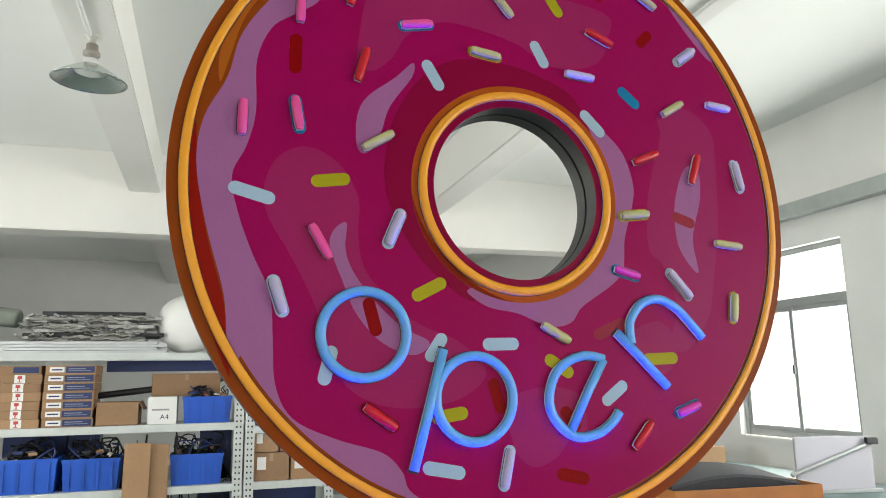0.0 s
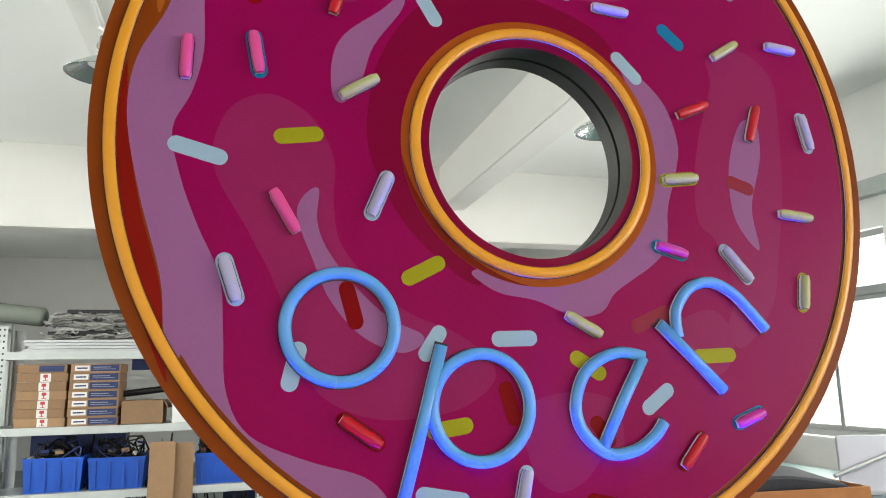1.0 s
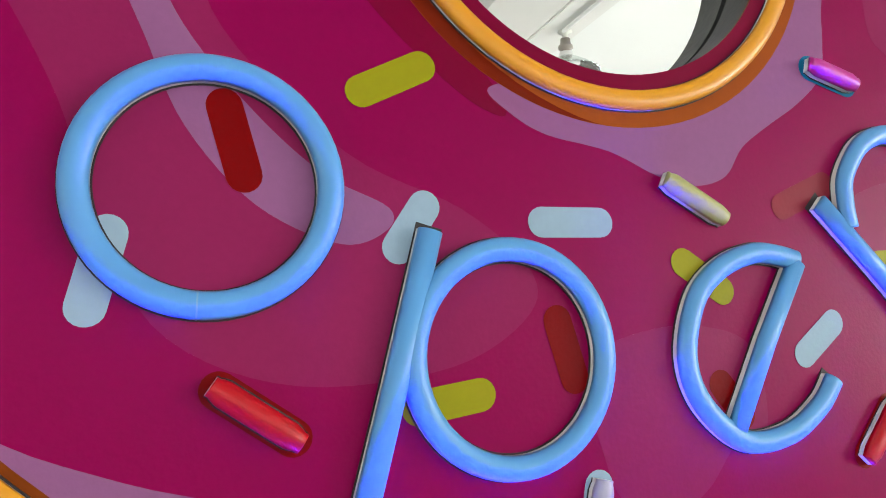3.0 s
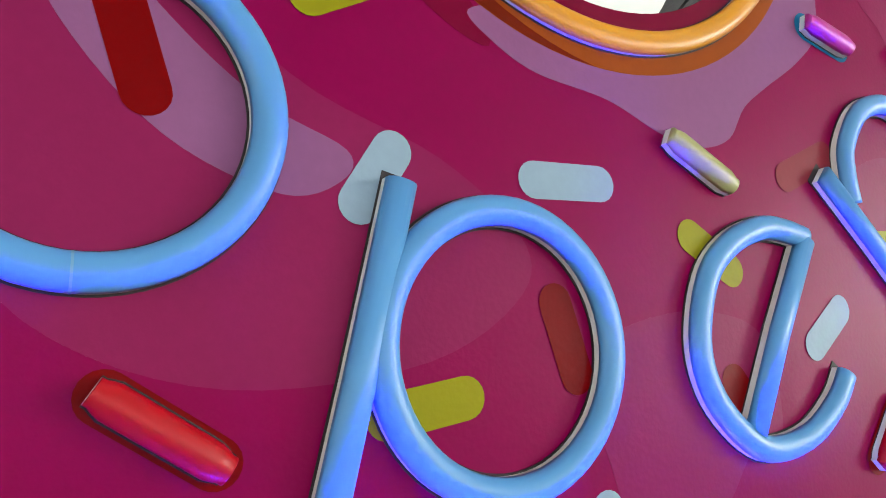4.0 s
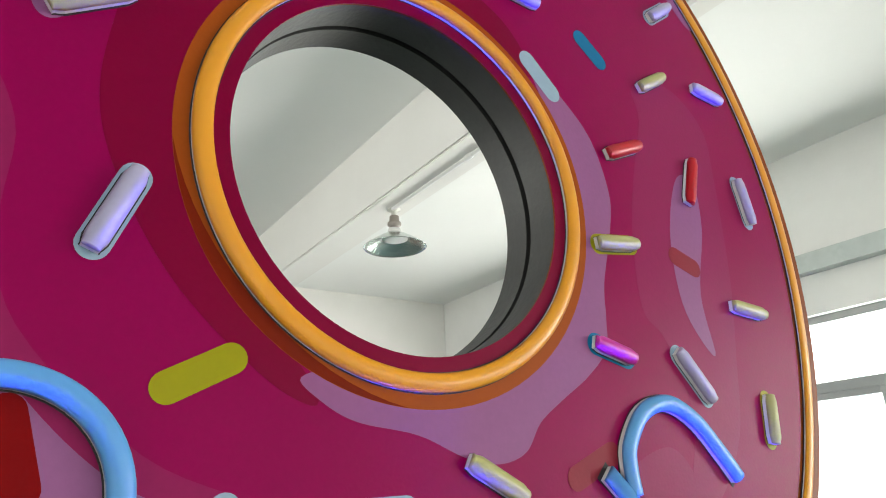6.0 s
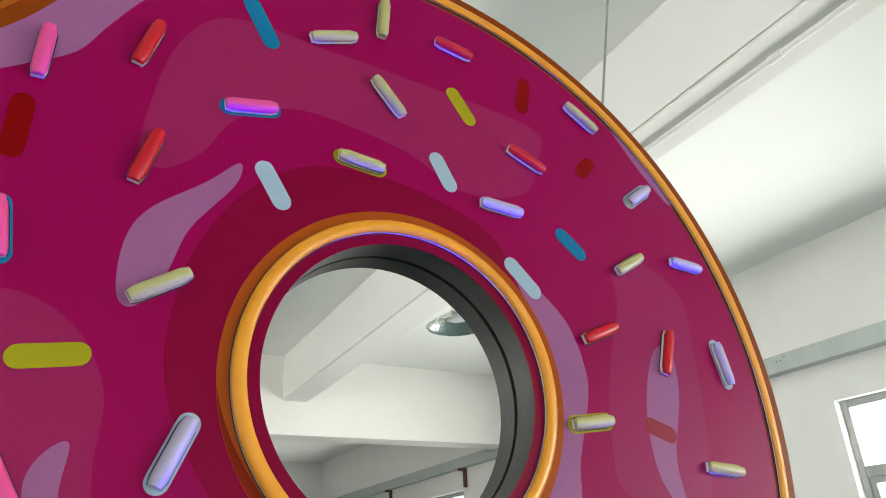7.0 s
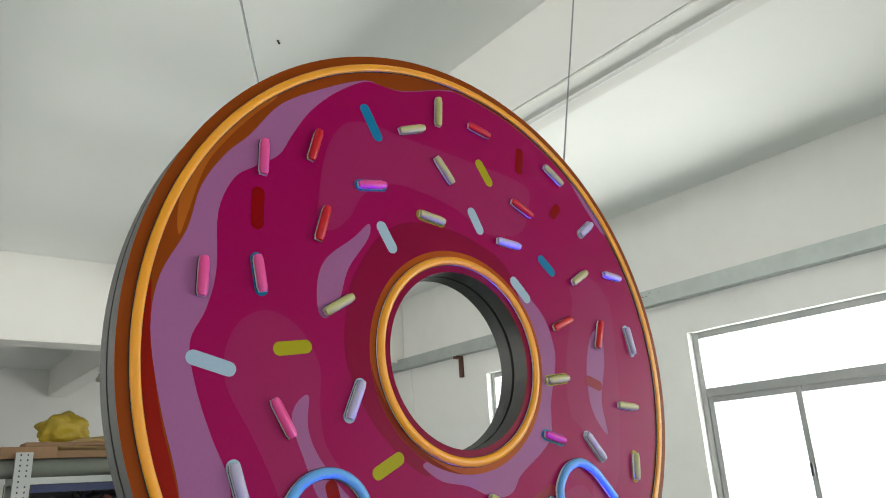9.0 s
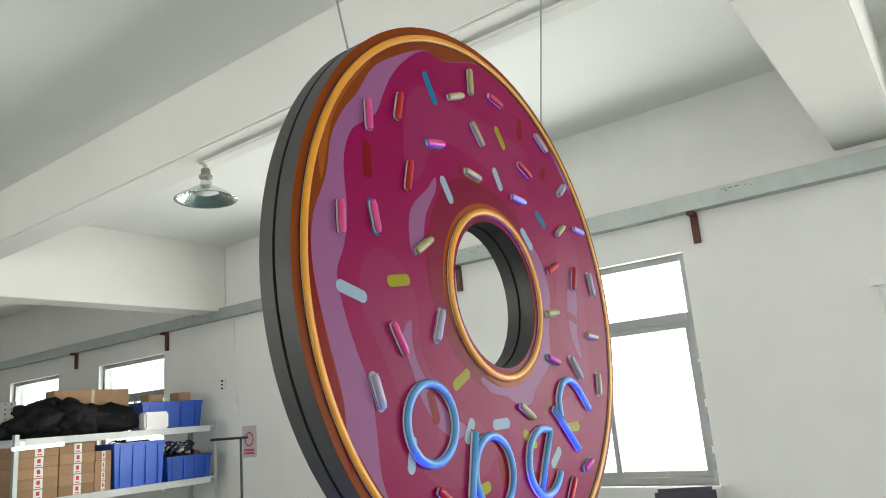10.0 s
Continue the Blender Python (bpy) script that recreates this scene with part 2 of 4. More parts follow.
tagged(finish("wall_south", bm, WALL), "unseen white plastered end wall, its openings added for light", "wall", kind="structure")
tagged(finish("floor", box(X0 - TH, X1 + TH, Y0 - TH, Y1 + TH, -0.2, 0), FLOOR), "grey-green painted concrete floor", "floor", kind="structure")
tagged(finish("ceiling", box(X0 - TH, X1 + TH, Y0 - TH, Y1 + TH, ZC, ZC + 0.2), CEIL), "white painted concrete ceiling", "ceiling", kind="structure")


def beam(x0, x1, y0, y1, z0, label):
    return tagged(finish("ceiling_beam", box(x0, x1, y0, y1, z0, ZC + 0.01, 0.012), BEAM), label, "beam", kind="structure")


beam(2.085, 2.39, Y0, Y1, 3.712, "cream-white painted concrete ceiling beam")
beam(-1.27, -0.94, Y0, Y1, 3.8, "cream-white painted concrete ceiling beam")
beam(2.39, X1, -0.34, 0.1, 3.45, "cream-white painted concrete cross beam")
beam(X0, X1, 7.75, 8.14, 3.325, "cream-white painted concrete cross beam")


def window(number, a, b, lo, hi, x, way):
    """A casement pair with a fixed transom light above; way: +1 when the wall is to the east."""
    w = thing("window_%d" % number, "white-painted metal window with a transom light, bright sky outside", "window", kind="structure")
    xi = x + way * 0.07
    xo = x + way * 0.13
    split = lo + (hi - lo) * 0.715
    f = 0.06
    bm = bmesh.new()
    for (y0, y1, z0, z1) in ((a, a + f, lo, hi), (b - f, b, lo, hi), (a + f, b - f, hi - f, hi), (a + f, b - f, lo, lo + f), (a + f, b - f, split - 0.04, split + 0.04)):
        add_box(bm, xi, xo, y0, y1, z0, z1, 0.004)
    part("window_frame", bm, UPVC, w)
    mid = (a + b) / 2
    for (y0, y1) in ((a + f, mid + 0.025), (mid - 0.025, b - f)):
        bm = bmesh.new()
        g = 0.05
        xs = (xi + way * (0.012 if y0 > a + f + 0.1 else 0.028), xo - way * (0.03 if y0 > a + f + 0.1 else 0.012))
        for (p, q, r, s) in ((y0, y0 + g, lo + f, split - 0.04), (y1 - g, y1, lo + f, split - 0.04), (y0 + g, y1 - g, split - 0.09, split - 0.04), (y0 + g, y1 - g, lo + f, lo + f + g)):
            add_box(bm, xs[0], xs[1], p, q, r, s, 0.003)
        sash = part("sash", bm, UPVC, w)
        pane = part("pane", box((xs[0] + xs[1]) / 2 - 0.003, (xs[0] + xs[1]) / 2 + 0.003, y0 + g, y1 - g, lo + f + g, split - 0.09), GLASS, sash)
        pane.visible_shadow = False
    part("latch", box(xi - way * 0.02, xi + way * 0.012, mid - 0.012, mid + 0.012, (lo + split) / 2 - 0.05, (lo + split) / 2 + 0.05, 0.003), DARK, w)
    pane = part("pane", box((xi + xo) / 2 - 0.003, (xi + xo) / 2 + 0.003, a + f, b - f, split + 0.04, hi - f), GLASS, w)
    pane.visible_shadow = False
    part("window_sill", box(x - way * 0.03, xi, a - 0.03, b + 0.03, lo - 0.035, lo, 0.006), WALL, w)
    return w


for i, (a, b, lo, hi) in enumerate(WINDOWS):
    window(i + 1, a, b, lo, hi, X1, 1)
    window_light("daylight_east", X1 + 0.2, (a + b) / 2, (lo + hi) / 2, b - a, hi - lo, -1, SKY_POWER * (b - a) * (hi - lo) / (1.9 if a < 0 else 3.0 if a < 8 else 8.0))
for i, (a, b, lo, hi) in enumerate(LEFT_WINDOWS):
    window(i + 7, a, b, lo, hi, X0, -1)
    window_light("daylight_west", X0 - 0.2, (a + b) / 2, (lo + hi) / 2, b - a, hi - lo, 1, SKY_POWER * (b - a) * (hi - lo) / (12.0 if a < -1 else 3.0 if a < 8 else 12.0))
# added fill lamps in the unseen openings, for the front of the sign
for a, b in SOUTH:
    ob = window_light("south_fill_light", (a + b) / 2, Y0 - 0.15, 2.1, b - a, 2.4, 0, SOUTH_FILL_POWER)
    ob.matrix_basis = look(((a + b) / 2, Y0 - 0.15, 2.1), ((a + b) / 2, Y0 + 1, 2.1))
# overcast brightness seen beyond the windows
HAZE = bpy.data.materials.new("overcast_haze")
HAZE.use_nodes = True
HAZE.node_tree.nodes["Principled BSDF"].inputs["Base Color"].default_value = (0.8, 0.8, 0.8, 1)
HAZE.node_tree.nodes["Principled BSDF"].inputs["Emission Color"].default_value = (1.0, 0.99, 0.97, 1)
HAZE.node_tree.nodes["Principled BSDF"].inputs["Emission Strength"].default_value = 2.6
bm = bmesh.new()
add_box(bm, X1 + 12, X1 + 12.1, -60, 60, -0.3, 30)
add_box(bm, X0 - 12.1, X0 - 12, -60, 60, -0.3, 30)
add_box(bm, -17, 17, -22.1, -22, -0.3, 30)
tagged(finish("backdrop", bm, HAZE), "bright white overcast haze outside the windows", "backdrop", kind="structure")
# pale windows of a far building; the haze is painted in as a glow
PALE = bpy.data.materials.new("far_glass_haze_glow")
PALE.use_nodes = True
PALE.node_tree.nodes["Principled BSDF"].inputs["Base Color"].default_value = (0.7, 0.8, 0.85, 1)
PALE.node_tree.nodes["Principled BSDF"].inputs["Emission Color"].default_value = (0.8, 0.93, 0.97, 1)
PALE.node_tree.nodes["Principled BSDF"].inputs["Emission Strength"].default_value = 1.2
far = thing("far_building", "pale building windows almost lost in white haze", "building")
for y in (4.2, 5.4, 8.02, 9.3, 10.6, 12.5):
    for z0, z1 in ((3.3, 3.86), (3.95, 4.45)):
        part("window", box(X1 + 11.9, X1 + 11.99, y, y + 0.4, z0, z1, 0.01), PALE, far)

# ground outside
tagged(finish("ground", box(-300, 300, -300, 300, -0.6, -0.3), mat("ground_concrete", (0.3, 0.3, 0.28), 0.8, vary=0.1, scale=0.4)), "pale concrete yard outside", "ground", kind="structure")

# steel rail along the window wall, on brackets
rail = thing("wall_rail", "grey galvanised steel channel rail along the wall", "rail")
bm = bmesh.new()
section = [(-0.002, 3.22), (-0.12, 3.22), (-0.12, 3.367), (-0.09, 3.367), (-0.09, 3.361), (-0.114, 3.361), (-0.114, 3.226), (-0.002, 3.226)]
near = [bm.verts.new((X1 + x, Y0 + 0.1, z)) for x, z in section]
far = [bm.verts.new((X1 + x, Y1 - 0.1, z)) for x, z in section]
for k in range(8):
    bm.faces.new((near[k], near[(k + 1) % 8], far[(k + 1) % 8], far[k]))
bm.faces.new(near[::-1])
bm.faces.new(far)
part("channel", bm, STEEL, rail)
CHIP = mat("chipped_dark_paint", (0.1, 0.11, 0.1), 0.8, vary=0.4, scale=30)
chips = random.Random(4)
for k in range(26):
    y = chips.choice((0.83, 3.42, 8.2)) + chips.gauss(0, 0.09)
    z = 3.318 + chips.uniform(-0.012, 0.016)
    part("paint_chip", box(X1 - 0.1215, X1 - 0.1195, y, y + chips.uniform(0.006, 0.03), z, z + chips.uniform(0.004, 0.01), 0.0008), CHIP, rail)
for y in (1.24, 3.75, 6.45, 9.15, 11.85):
    bm = box(X1 - 0.045, X1 - 0.002, y - 0.028, y + 0.028, 2.95, 3.218, 0.003)
    add_box(bm, X1 - 0.13, X1 - 0.045, y - 0.028, y + 0.028, 3.182, 3.218, 0.003)
    part("bracket", bm, RUST, rail, "rusty brown angle bracket")

# conduit pipes and lamps under the beams
def conduit(x, y0, y1, z, joints):
    c = thing("conduit", "white plastic cable conduit under the beam", "pipe")
    part("tube", sweep([(x, y0, z), (x, (y0 + y1) / 2, z), (x, y1, z)], 0.014, sides=12), WHITEPL, c, smooth=True)
    for y in joints:
        part("joint", sweep([(x, y - 0.03, z), (x, y + 0.03, z)], 0.02, sides=12), WHITEPL, c, smooth=True)
    return c


conduit(2.237, Y0 + 0.2, 3.85, 3.695, (-1.6, 1.0, 2.9))
conduit(-1.11, Y0 + 0.2, 3.8, 3.785, (-1.2, 1.4))
conduit(2.237, 8.0, 12.0, 3.695, (9.2, 10.7))


def pendant_lamp(x, y, z, r, tilt, spin):
    """Dome reflector on a short stem, hung at z."""
    lamp = thing("pendant_lamp", "industrial lamp with an aluminium dome reflector, unlit", "lamp", "lamps under the beams", pose(x, y, z, tilt, 0, spin))
    part("rose", lathe([(0.0, 0.01), (0.05, 0.01), (0.05, -0.008), (0.022, -0.018), (0.018, -0.05), (0.0, -0.05)], 24), ENAMEL, lamp, smooth=True)
    part("socket", lathe([(0.0, -0.05), (0.034, -0.055), (0.037, -0.1), (0.05, -0.105), (0.05, -0.125), (0.03, -0.13), (0.028, -0.15), (0.0, -0.15)], 24), mat("taupe_socket", (0.28, 0.25, 0.22), 0.45), lamp, smooth=True)
    part("neck", lathe([(0.0, -0.15), (0.042, -0.15), (0.05, -0.18), (0.06, -0.19), (0.0, -0.19)], 28), WHITEPL, lamp, smooth=True)
    prof = [(0.055, -0.185), (0.45 * r, -0.21), (0.75 * r, -0.25), (0.92 * r, -0.275), (r, -0.29), (r + 0.004, -0.293), (r, -0.296), (0.91 * r, -0.281), (0.74 * r, -0.257), (0.44 * r, -0.218), (0.0, -0.205)]
    part("shade", lathe(prof, 56), REFLECTOR, lamp, "aluminium dome reflector", smooth=True)
    part("bulb", lathe([(0.0, -0.206), (0.4 * r, -0.218), (0.42 * r, -0.235), (0.25 * r, -0.25), (0.0, -0.253)], 32), WHITEPL, lamp, "white unlit lamp disc", smooth=True)
    return lamp


pendant_lamp(2.27, 3.89, 3.712, 0.225, 0, 0)
pendant_lamp(-1.1, 3.86, 3.8, 0.215, 3, 20)
# bare lamp holder at the end of the far conduit, its reflector gone
holder = thing("lamp_holder", "bare taupe lamp holder without a shade under the beam", "lamp", m=pose(2.237, 12.02, 3.712))
part("rose", lathe([(0.0, 0.01), (0.05, 0.01), (0.05, -0.008), (0.022, -0.018), (0.018, -0.05), (0.0, -0.05)], 24), ENAMEL, holder, smooth=True)
part("socket", lathe([(0.0, -0.05), (0.034, -0.055), (0.037, -0.1), (0.06, -0.12), (0.07, -0.165), (0.05, -0.185), (0.0, -0.185)], 24), mat("taupe_socket", (0.28, 0.25, 0.22), 0.45), holder, smooth=True)

# ---- the doughnut sign ----
SIGN = pose(0, 0, 1.88, -0.893, 2.606, 1.103) @ Matrix.Scale(0.8312, 4)
R_OUT, R_IN, DEPTH = 0.4585, 0.1242, 0.057
sign = thing("doughnut_sign", "round pink doughnut sign with blue tube lettering, hung on wires", "sign", m=SIGN)


def paint(name, rgb, rough=0.36, coat=0.0):
    ink = tuple(c * 0.7 for c in srgb(*rgb))
    return mat(name, ink, rough, vary=0.06, scale=220, bump=0.03, bump_scale=400, coat=coat, spec=0.055, stain=tuple(c * 0.85 for c in ink), stain_amount=0.25, stain_scale=9)


P_DOUGH = paint("dough_brown_print", (138, 62, 10))
P_DOUGH_DARK = paint("dough_dark_red_print", (140, 18, 4))
P_DOUGH_LIGHT = paint("dough_light_print", (170, 92, 25))
P_MAUVE = paint("icing_mauve_print", (160, 100, 148))
P_ICING = paint("icing_magenta_print", (154, 0, 82))
P_MID = paint("icing_soft_magenta_print", (156, 34, 92))
P_DARK = paint("icing_crimson_print", (134, 0, 54))
P_ORANGE = paint("ring_orange_print", (172, 82, 22))
P_LBLUE = paint("pale_blue_print", (165, 190, 210))
P_BLUE = paint("mid_blue_print", (20, 120, 165))
P_OLIVE = paint("olive_print", (166, 160, 28))
P_DRED = paint("dark_red_print", (134, 0, 4))
P_FRED = paint("faded_red_print", (150, 45, 62))
SIDE = mat("grey_side_plastic", (0.026, 0.026, 0.025), 0.55, vary=0.25, scale=90, bump=0.07, bump_scale=220, stain=(0.045, 0.045, 0.044), stain_amount=0.5, stain_scale=6)


def acrylic(name, rgb, rough=0.36):
    m = mat(name, tuple(c * 0.86 for c in srgb(*rgb)), rough, vary=0.03, scale=60, coat=0.06, spec=0.32)
    b = m.node_tree.nodes["Principled BSDF"]
    b.inputs["Subsurface Weight"].default_value = 0.15
    b.inputs["Subsurface Radius"].default_value = (0.004, 0.004, 0.004)
    b.inputs["Subsurface Scale"].default_value = 1.0
    return m


T_YELLOW = acrylic("amber_tube", (222, 150, 26))
T_BLUE = acrylic("sky_blue_tube", (90, 156, 214))
S_PINK = acrylic("pink_sprinkle", (215, 70, 140))
S_MAG = acrylic("magenta_sprinkle", (195, 45, 150))
S_WHITE = acrylic("lilac_white_sprinkle", (170, 165, 192))
S_YEL = acrylic("pale_yellow_sprinkle", (172, 170, 112))
S_RED = acrylic("red_sprinkle", (185, 0, 22))
WHITE_EDGE = mat("white_tube_base", (0.7, 0.7, 0.7), 0.4)

# body: two grey rings with a dark seam between
def ring_body(y0, y1, inset):
    ro, ri = R_OUT - inset, R_IN + inset
    return lathe([(ri, y0), (ro, y0), (ro, y1), (ri, y1), (ri, y0)], 160, "y")


part("front_shell", ring_body(0.0015, 0.0285, 0.0008), SIDE, sign, "grey plastic side wall")
part("seam", ring_body(0.0285, 0.0335, 0.006), DARK, sign, "black seam")
part("back_shell", ring_body(0.0335, DEPTH, 0.0008), SIDE, sign, "grey plastic side wall")
part("face_plate", plate([circle(R_OUT, 160), circle(R_IN, 96)], 0.0, 0.0013), P_DOUGH, sign, "printed brown dough rim")

STEP = 0.0001


def layer(name, outline, k, material, hole=0.0, label=""):
    loops = [outline]
    if hole:
        loops.append(circle(hole, 96))
    return part(name, plate(loops, -STEP * k, STEP * 0.8), material, sign, label)


def arc(r, a0, a1, n):
    return [(r * math.cos(radians(a0 + (a1 - a0) * k / n)), r * math.sin(radians(a0 + (a1 - a0) * k / n))) for k in range(n + 1)]


# dark crescent and light streaks on the dough
layer("dough_shade", smooth_loop([(-0.4303, 0.0399), (-0.4270, 0.0149), (-0.4207, -0.0351), (-0.4041, -0.1048), (-0.3795, -0.1795), (-0.3730, -0.2295), (-0.3666, -0.2662), (-0.3952, -0.2047), (-0.4156, -0.1449), (-0.4294, -0.0652), (-0.4335, -0.0052)]), 1, P_DOUGH_DARK)
layer("dough_highlight", smooth_loop([(-0.3004, 0.3093), (-0.3300, 0.2728), (-0.3596, 0.2312), (-0.3840, 0.1858), (-0.3983, 0.1254), (-0.4060, 0.0953), (-0.4103, 0.1253), (-0.4038, 0.1655), (-0.3843, 0.2109), (-0.3499, 0.2665), (-0.3203, 0.2990)]), 1, P_DOUGH_LIGHT)
layer("dough_highlight", smooth_loop([(-0.1606, 0.4030), (-0.2006, 0.3864), (-0.2505, 0.3576), (-0.2724, 0.3392), (-0.2406, 0.3698), (-0.2002, 0.3986)]), 1, P_DOUGH_LIGHT)

# icing: mauve skin, then the magenta field
icing = [(-0.3589, -0.2494), (-0.3721, -0.2235), (-0.3805, -0.1696), (-0.4072, -0.0889), (-0.4249, -0.0131), (-0.4214, 0.0460), (-0.3981, 0.1034), (-0.3867, 0.1607), (-0.3613, 0.2091), (-0.3327, 0.2446), (-0.2933, 0.3023), (-0.2274, 0.3517), (-0.1684, 0.3857), (-0.1383, 0.3880), (-0.1002, 0.3934), (-0.0300, 0.4224)]
ic = [tuple(p) for p in smooth_loop(icing, False, 5)] + arc(0.4295, 91, -146, 90)
layer("icing_skin", [Vector(p) for p in ic], 2, P_MAUVE, R_IN, "mauve icing")
base = [(-0.1120, -0.4151), (-0.1445, -0.3951), (-0.1549, -0.3730), (-0.1803, -0.3510), (-0.2368, -0.3353), (-0.2902, -0.3126), (-0.3136, -0.2737), (-0.3202, -0.2201), (-0.3277, -0.1661), (-0.3511, -0.1193), (-0.3714, -0.0716), (-0.3829, -0.0237), (-0.3684, 0.0165), (-0.3607, 0.0636), (-0.3645, 0.1328), (-0.3490, 0.1801), (-0.3233, 0.2035), (-0.2935, 0.2279), (-0.2759, 0.2633), (-0.2533, 0.3038), (-0.2163, 0.3467), (-0.1684, 0.3836), (-0.1383, 0.3880), (-0.1002, 0.3923), (-0.0300, 0.4214)]
bs = [tuple(p) for p in smooth_loop(base, False, 5)] + arc(0.429, 90, -106, 80)
layer("icing_field", [Vector(p) for p in bs], 3, P_ICING, R_IN, "deep magenta icing")

# softer tones
SOFT = [
    [(-0.3439, -0.0323), (-0.3375, -0.0682), (-0.3032, -0.1218), (-0.2727, -0.1766), (-0.2532, -0.2315), (-0.2240, -0.2767), (-0.1667, -0.2972), (-0.0925, -0.2886), (-0.0504, -0.2617), (-0.0510, -0.2375), (-0.0886, -0.2098), (-0.1490, -0.1864), (-0.2083, -0.1331), (-0.2227, -0.0864), (-0.2253, -0.0345), (-0.2528, 0.0081), (-0.2946, 0.0253), (-0.3294, 0.0069)],
    [(-0.2337, 0.1502), (-0.2351, 0.1884), (-0.2258, 0.2558), (-0.2002, 0.3034), (-0.1573, 0.3190), (-0.1091, 0.3155), (-0.0046, 0.3136), (0.1433, 0.3052), (0.1513, 0.2639), (0.1277, 0.2153), (0.0554, 0.1981), (-0.0038, 0.2240), (-0.0792, 0.2363), (-0.1263, 0.2328), (-0.1671, 0.2062), (-0.1888, 0.1667), (-0.2146, 0.1434)],
    [(0.2346, 0.1486), (0.2678, 0.1672), (0.3023, 0.1637), (0.3336, 0.1348), (0.3384, 0.0875), (0.3365, -0.0160), (0.3254, -0.0873), (0.3104, -0.1572), (0.2674, -0.2092), (0.2435, -0.1943), (0.2558, -0.1437), (0.2342, -0.0865), (0.2109, -0.0630), (0.2098, -0.0028), (0.2201, 0.0526), (0.2384, 0.1162)],
    [(0.0132, -0.2712), (-0.0108, -0.2829), (-0.0165, -0.3051), (-0.0090, -0.3323), (0.0016, -0.3564), (0.0270, -0.3689), (0.0565, -0.3561), (0.0784, -0.3317), (0.1017, -0.3224), (0.0932, -0.2776), (0.0545, -0.2658)],
    [(0.1840, -0.1808), (0.1700, -0.1981), (0.1949, -0.2180), (0.2271, -0.2430), (0.2492, -0.2205), (0.2465, -0.1882), (0.2225, -0.1683)],
]
for k, o in enumerate(SOFT):
    layer("icing_tone", smooth_loop(o), 4 + 0.12 * k, P_MID)
layer("icing_shadow", smooth_loop([(-0.0644, -0.1505), (-0.0804, -0.1537), (-0.1178, -0.1273), (-0.1498, -0.0954), (-0.1761, -0.0548), (-0.1906, -0.0161), (-0.1921, 0.0269), (-0.1826, 0.0816), (-0.1485, 0.1430), (-0.0987, 0.1807), (-0.0288, 0.1888), (0.0315, 0.1797), (0.0851, 0.1574), (0.1129, 0.1163), (0.0775, 0.1202), (-0.0282, 0.1407), (-0.1176, 0.0774), (-0.1388, -0.0024), (-0.1208, -0.0772)]), 4.8, P_DARK, 0.0, "crimson icing round the hole")
layer("icing_gleam", smooth_loop([(0.1076, 0.1287), (0.1434, 0.1058), (0.1721, 0.0760), (0.1869, 0.0320), (0.1834, -0.0022), (0.1700, -0.0485), (0.1677, -0.0784), (0.1641, -0.1016), (0.1432, -0.1229), (0.1151, -0.1424), (0.0951, -0.1577), (0.0812, -0.1769), (0.0591, -0.1847), (0.0327, -0.1815), (0.0003, -0.1703), (-0.0391, -0.1652), (-0.0613, -0.1555), (-0.0735, -0.1437), (-0.0445, -0.1373), (0.0260, -0.1425), (0.1062, -0.0993), (0.1454, -0.0288), (0.1391, 0.0515)]), 5.4, P_MAUVE, 0.0, "pale mauve icing gleam")
GLEAMS = [
    [(-0.2389, -0.0696), (-0.2537, -0.0787), (-0.2585, -0.1014), (-0.2401, -0.1444), (-0.2218, -0.1823), (-0.1895, -0.2158), (-0.1504, -0.2314), (-0.1285, -0.2242), (-0.1266, -0.2122), (-0.1588, -0.1985), (-0.1921, -0.1720), (-0.2252, -0.1343), (-0.2386, -0.1035)],
    [(0.2827, 0.0726), (0.3041, 0.0709), (0.3060, 0.0258), (0.2889, -0.0388), (0.2957, -0.0917), (0.2648, -0.0583), (0.2577, -0.0071), (0.2660, 0.0392)],
    [(-0.1587, 0.1650), (-0.1595, 0.1439), (-0.1888, 0.0965), (-0.2005, 0.0547), (-0.2171, 0.0275), (-0.2302, 0.0344), (-0.2324, 0.0739), (-0.2202, 0.1051), (-0.1825, 0.1397)],
]
for o in GLEAMS:
    layer("icing_gleam", smooth_loop(o), 5.4, P_MAUVE, 0.0, "pale mauve icing gleam")
layer("icing_gleam", smooth_loop([(0.2636, 0.3422), (0.3025, 0.3107), (0.3436, 0.2671), (0.3335, 0.2629), (0.2924, 0.3045)]), 5.4, P_MAUVE, 0.0, "pale mauve icing gleam")
layer("hole_ring", circle(0.1557, 96), 6.2, P_ORANGE, R_IN, "orange ring round the hole")
layer("hole_ring_shade", [Vector(p) for p in arc(0.1555, 188, 268, 16) + [(r * math.cos(radians(t)), r * math.sin(radians(t))) for r, t in [(0.1555 - 0.0085 * math.sin(math.pi * k / 16), 268 - 5 * k) for k in range(1, 16)]]], 6.8, paint("ring_shade_print", (128, 34, 6)))
layer("hole_lip", circle(0.134, 96), 7.0, P_DARK, R_IN, "crimson lip of the hole")

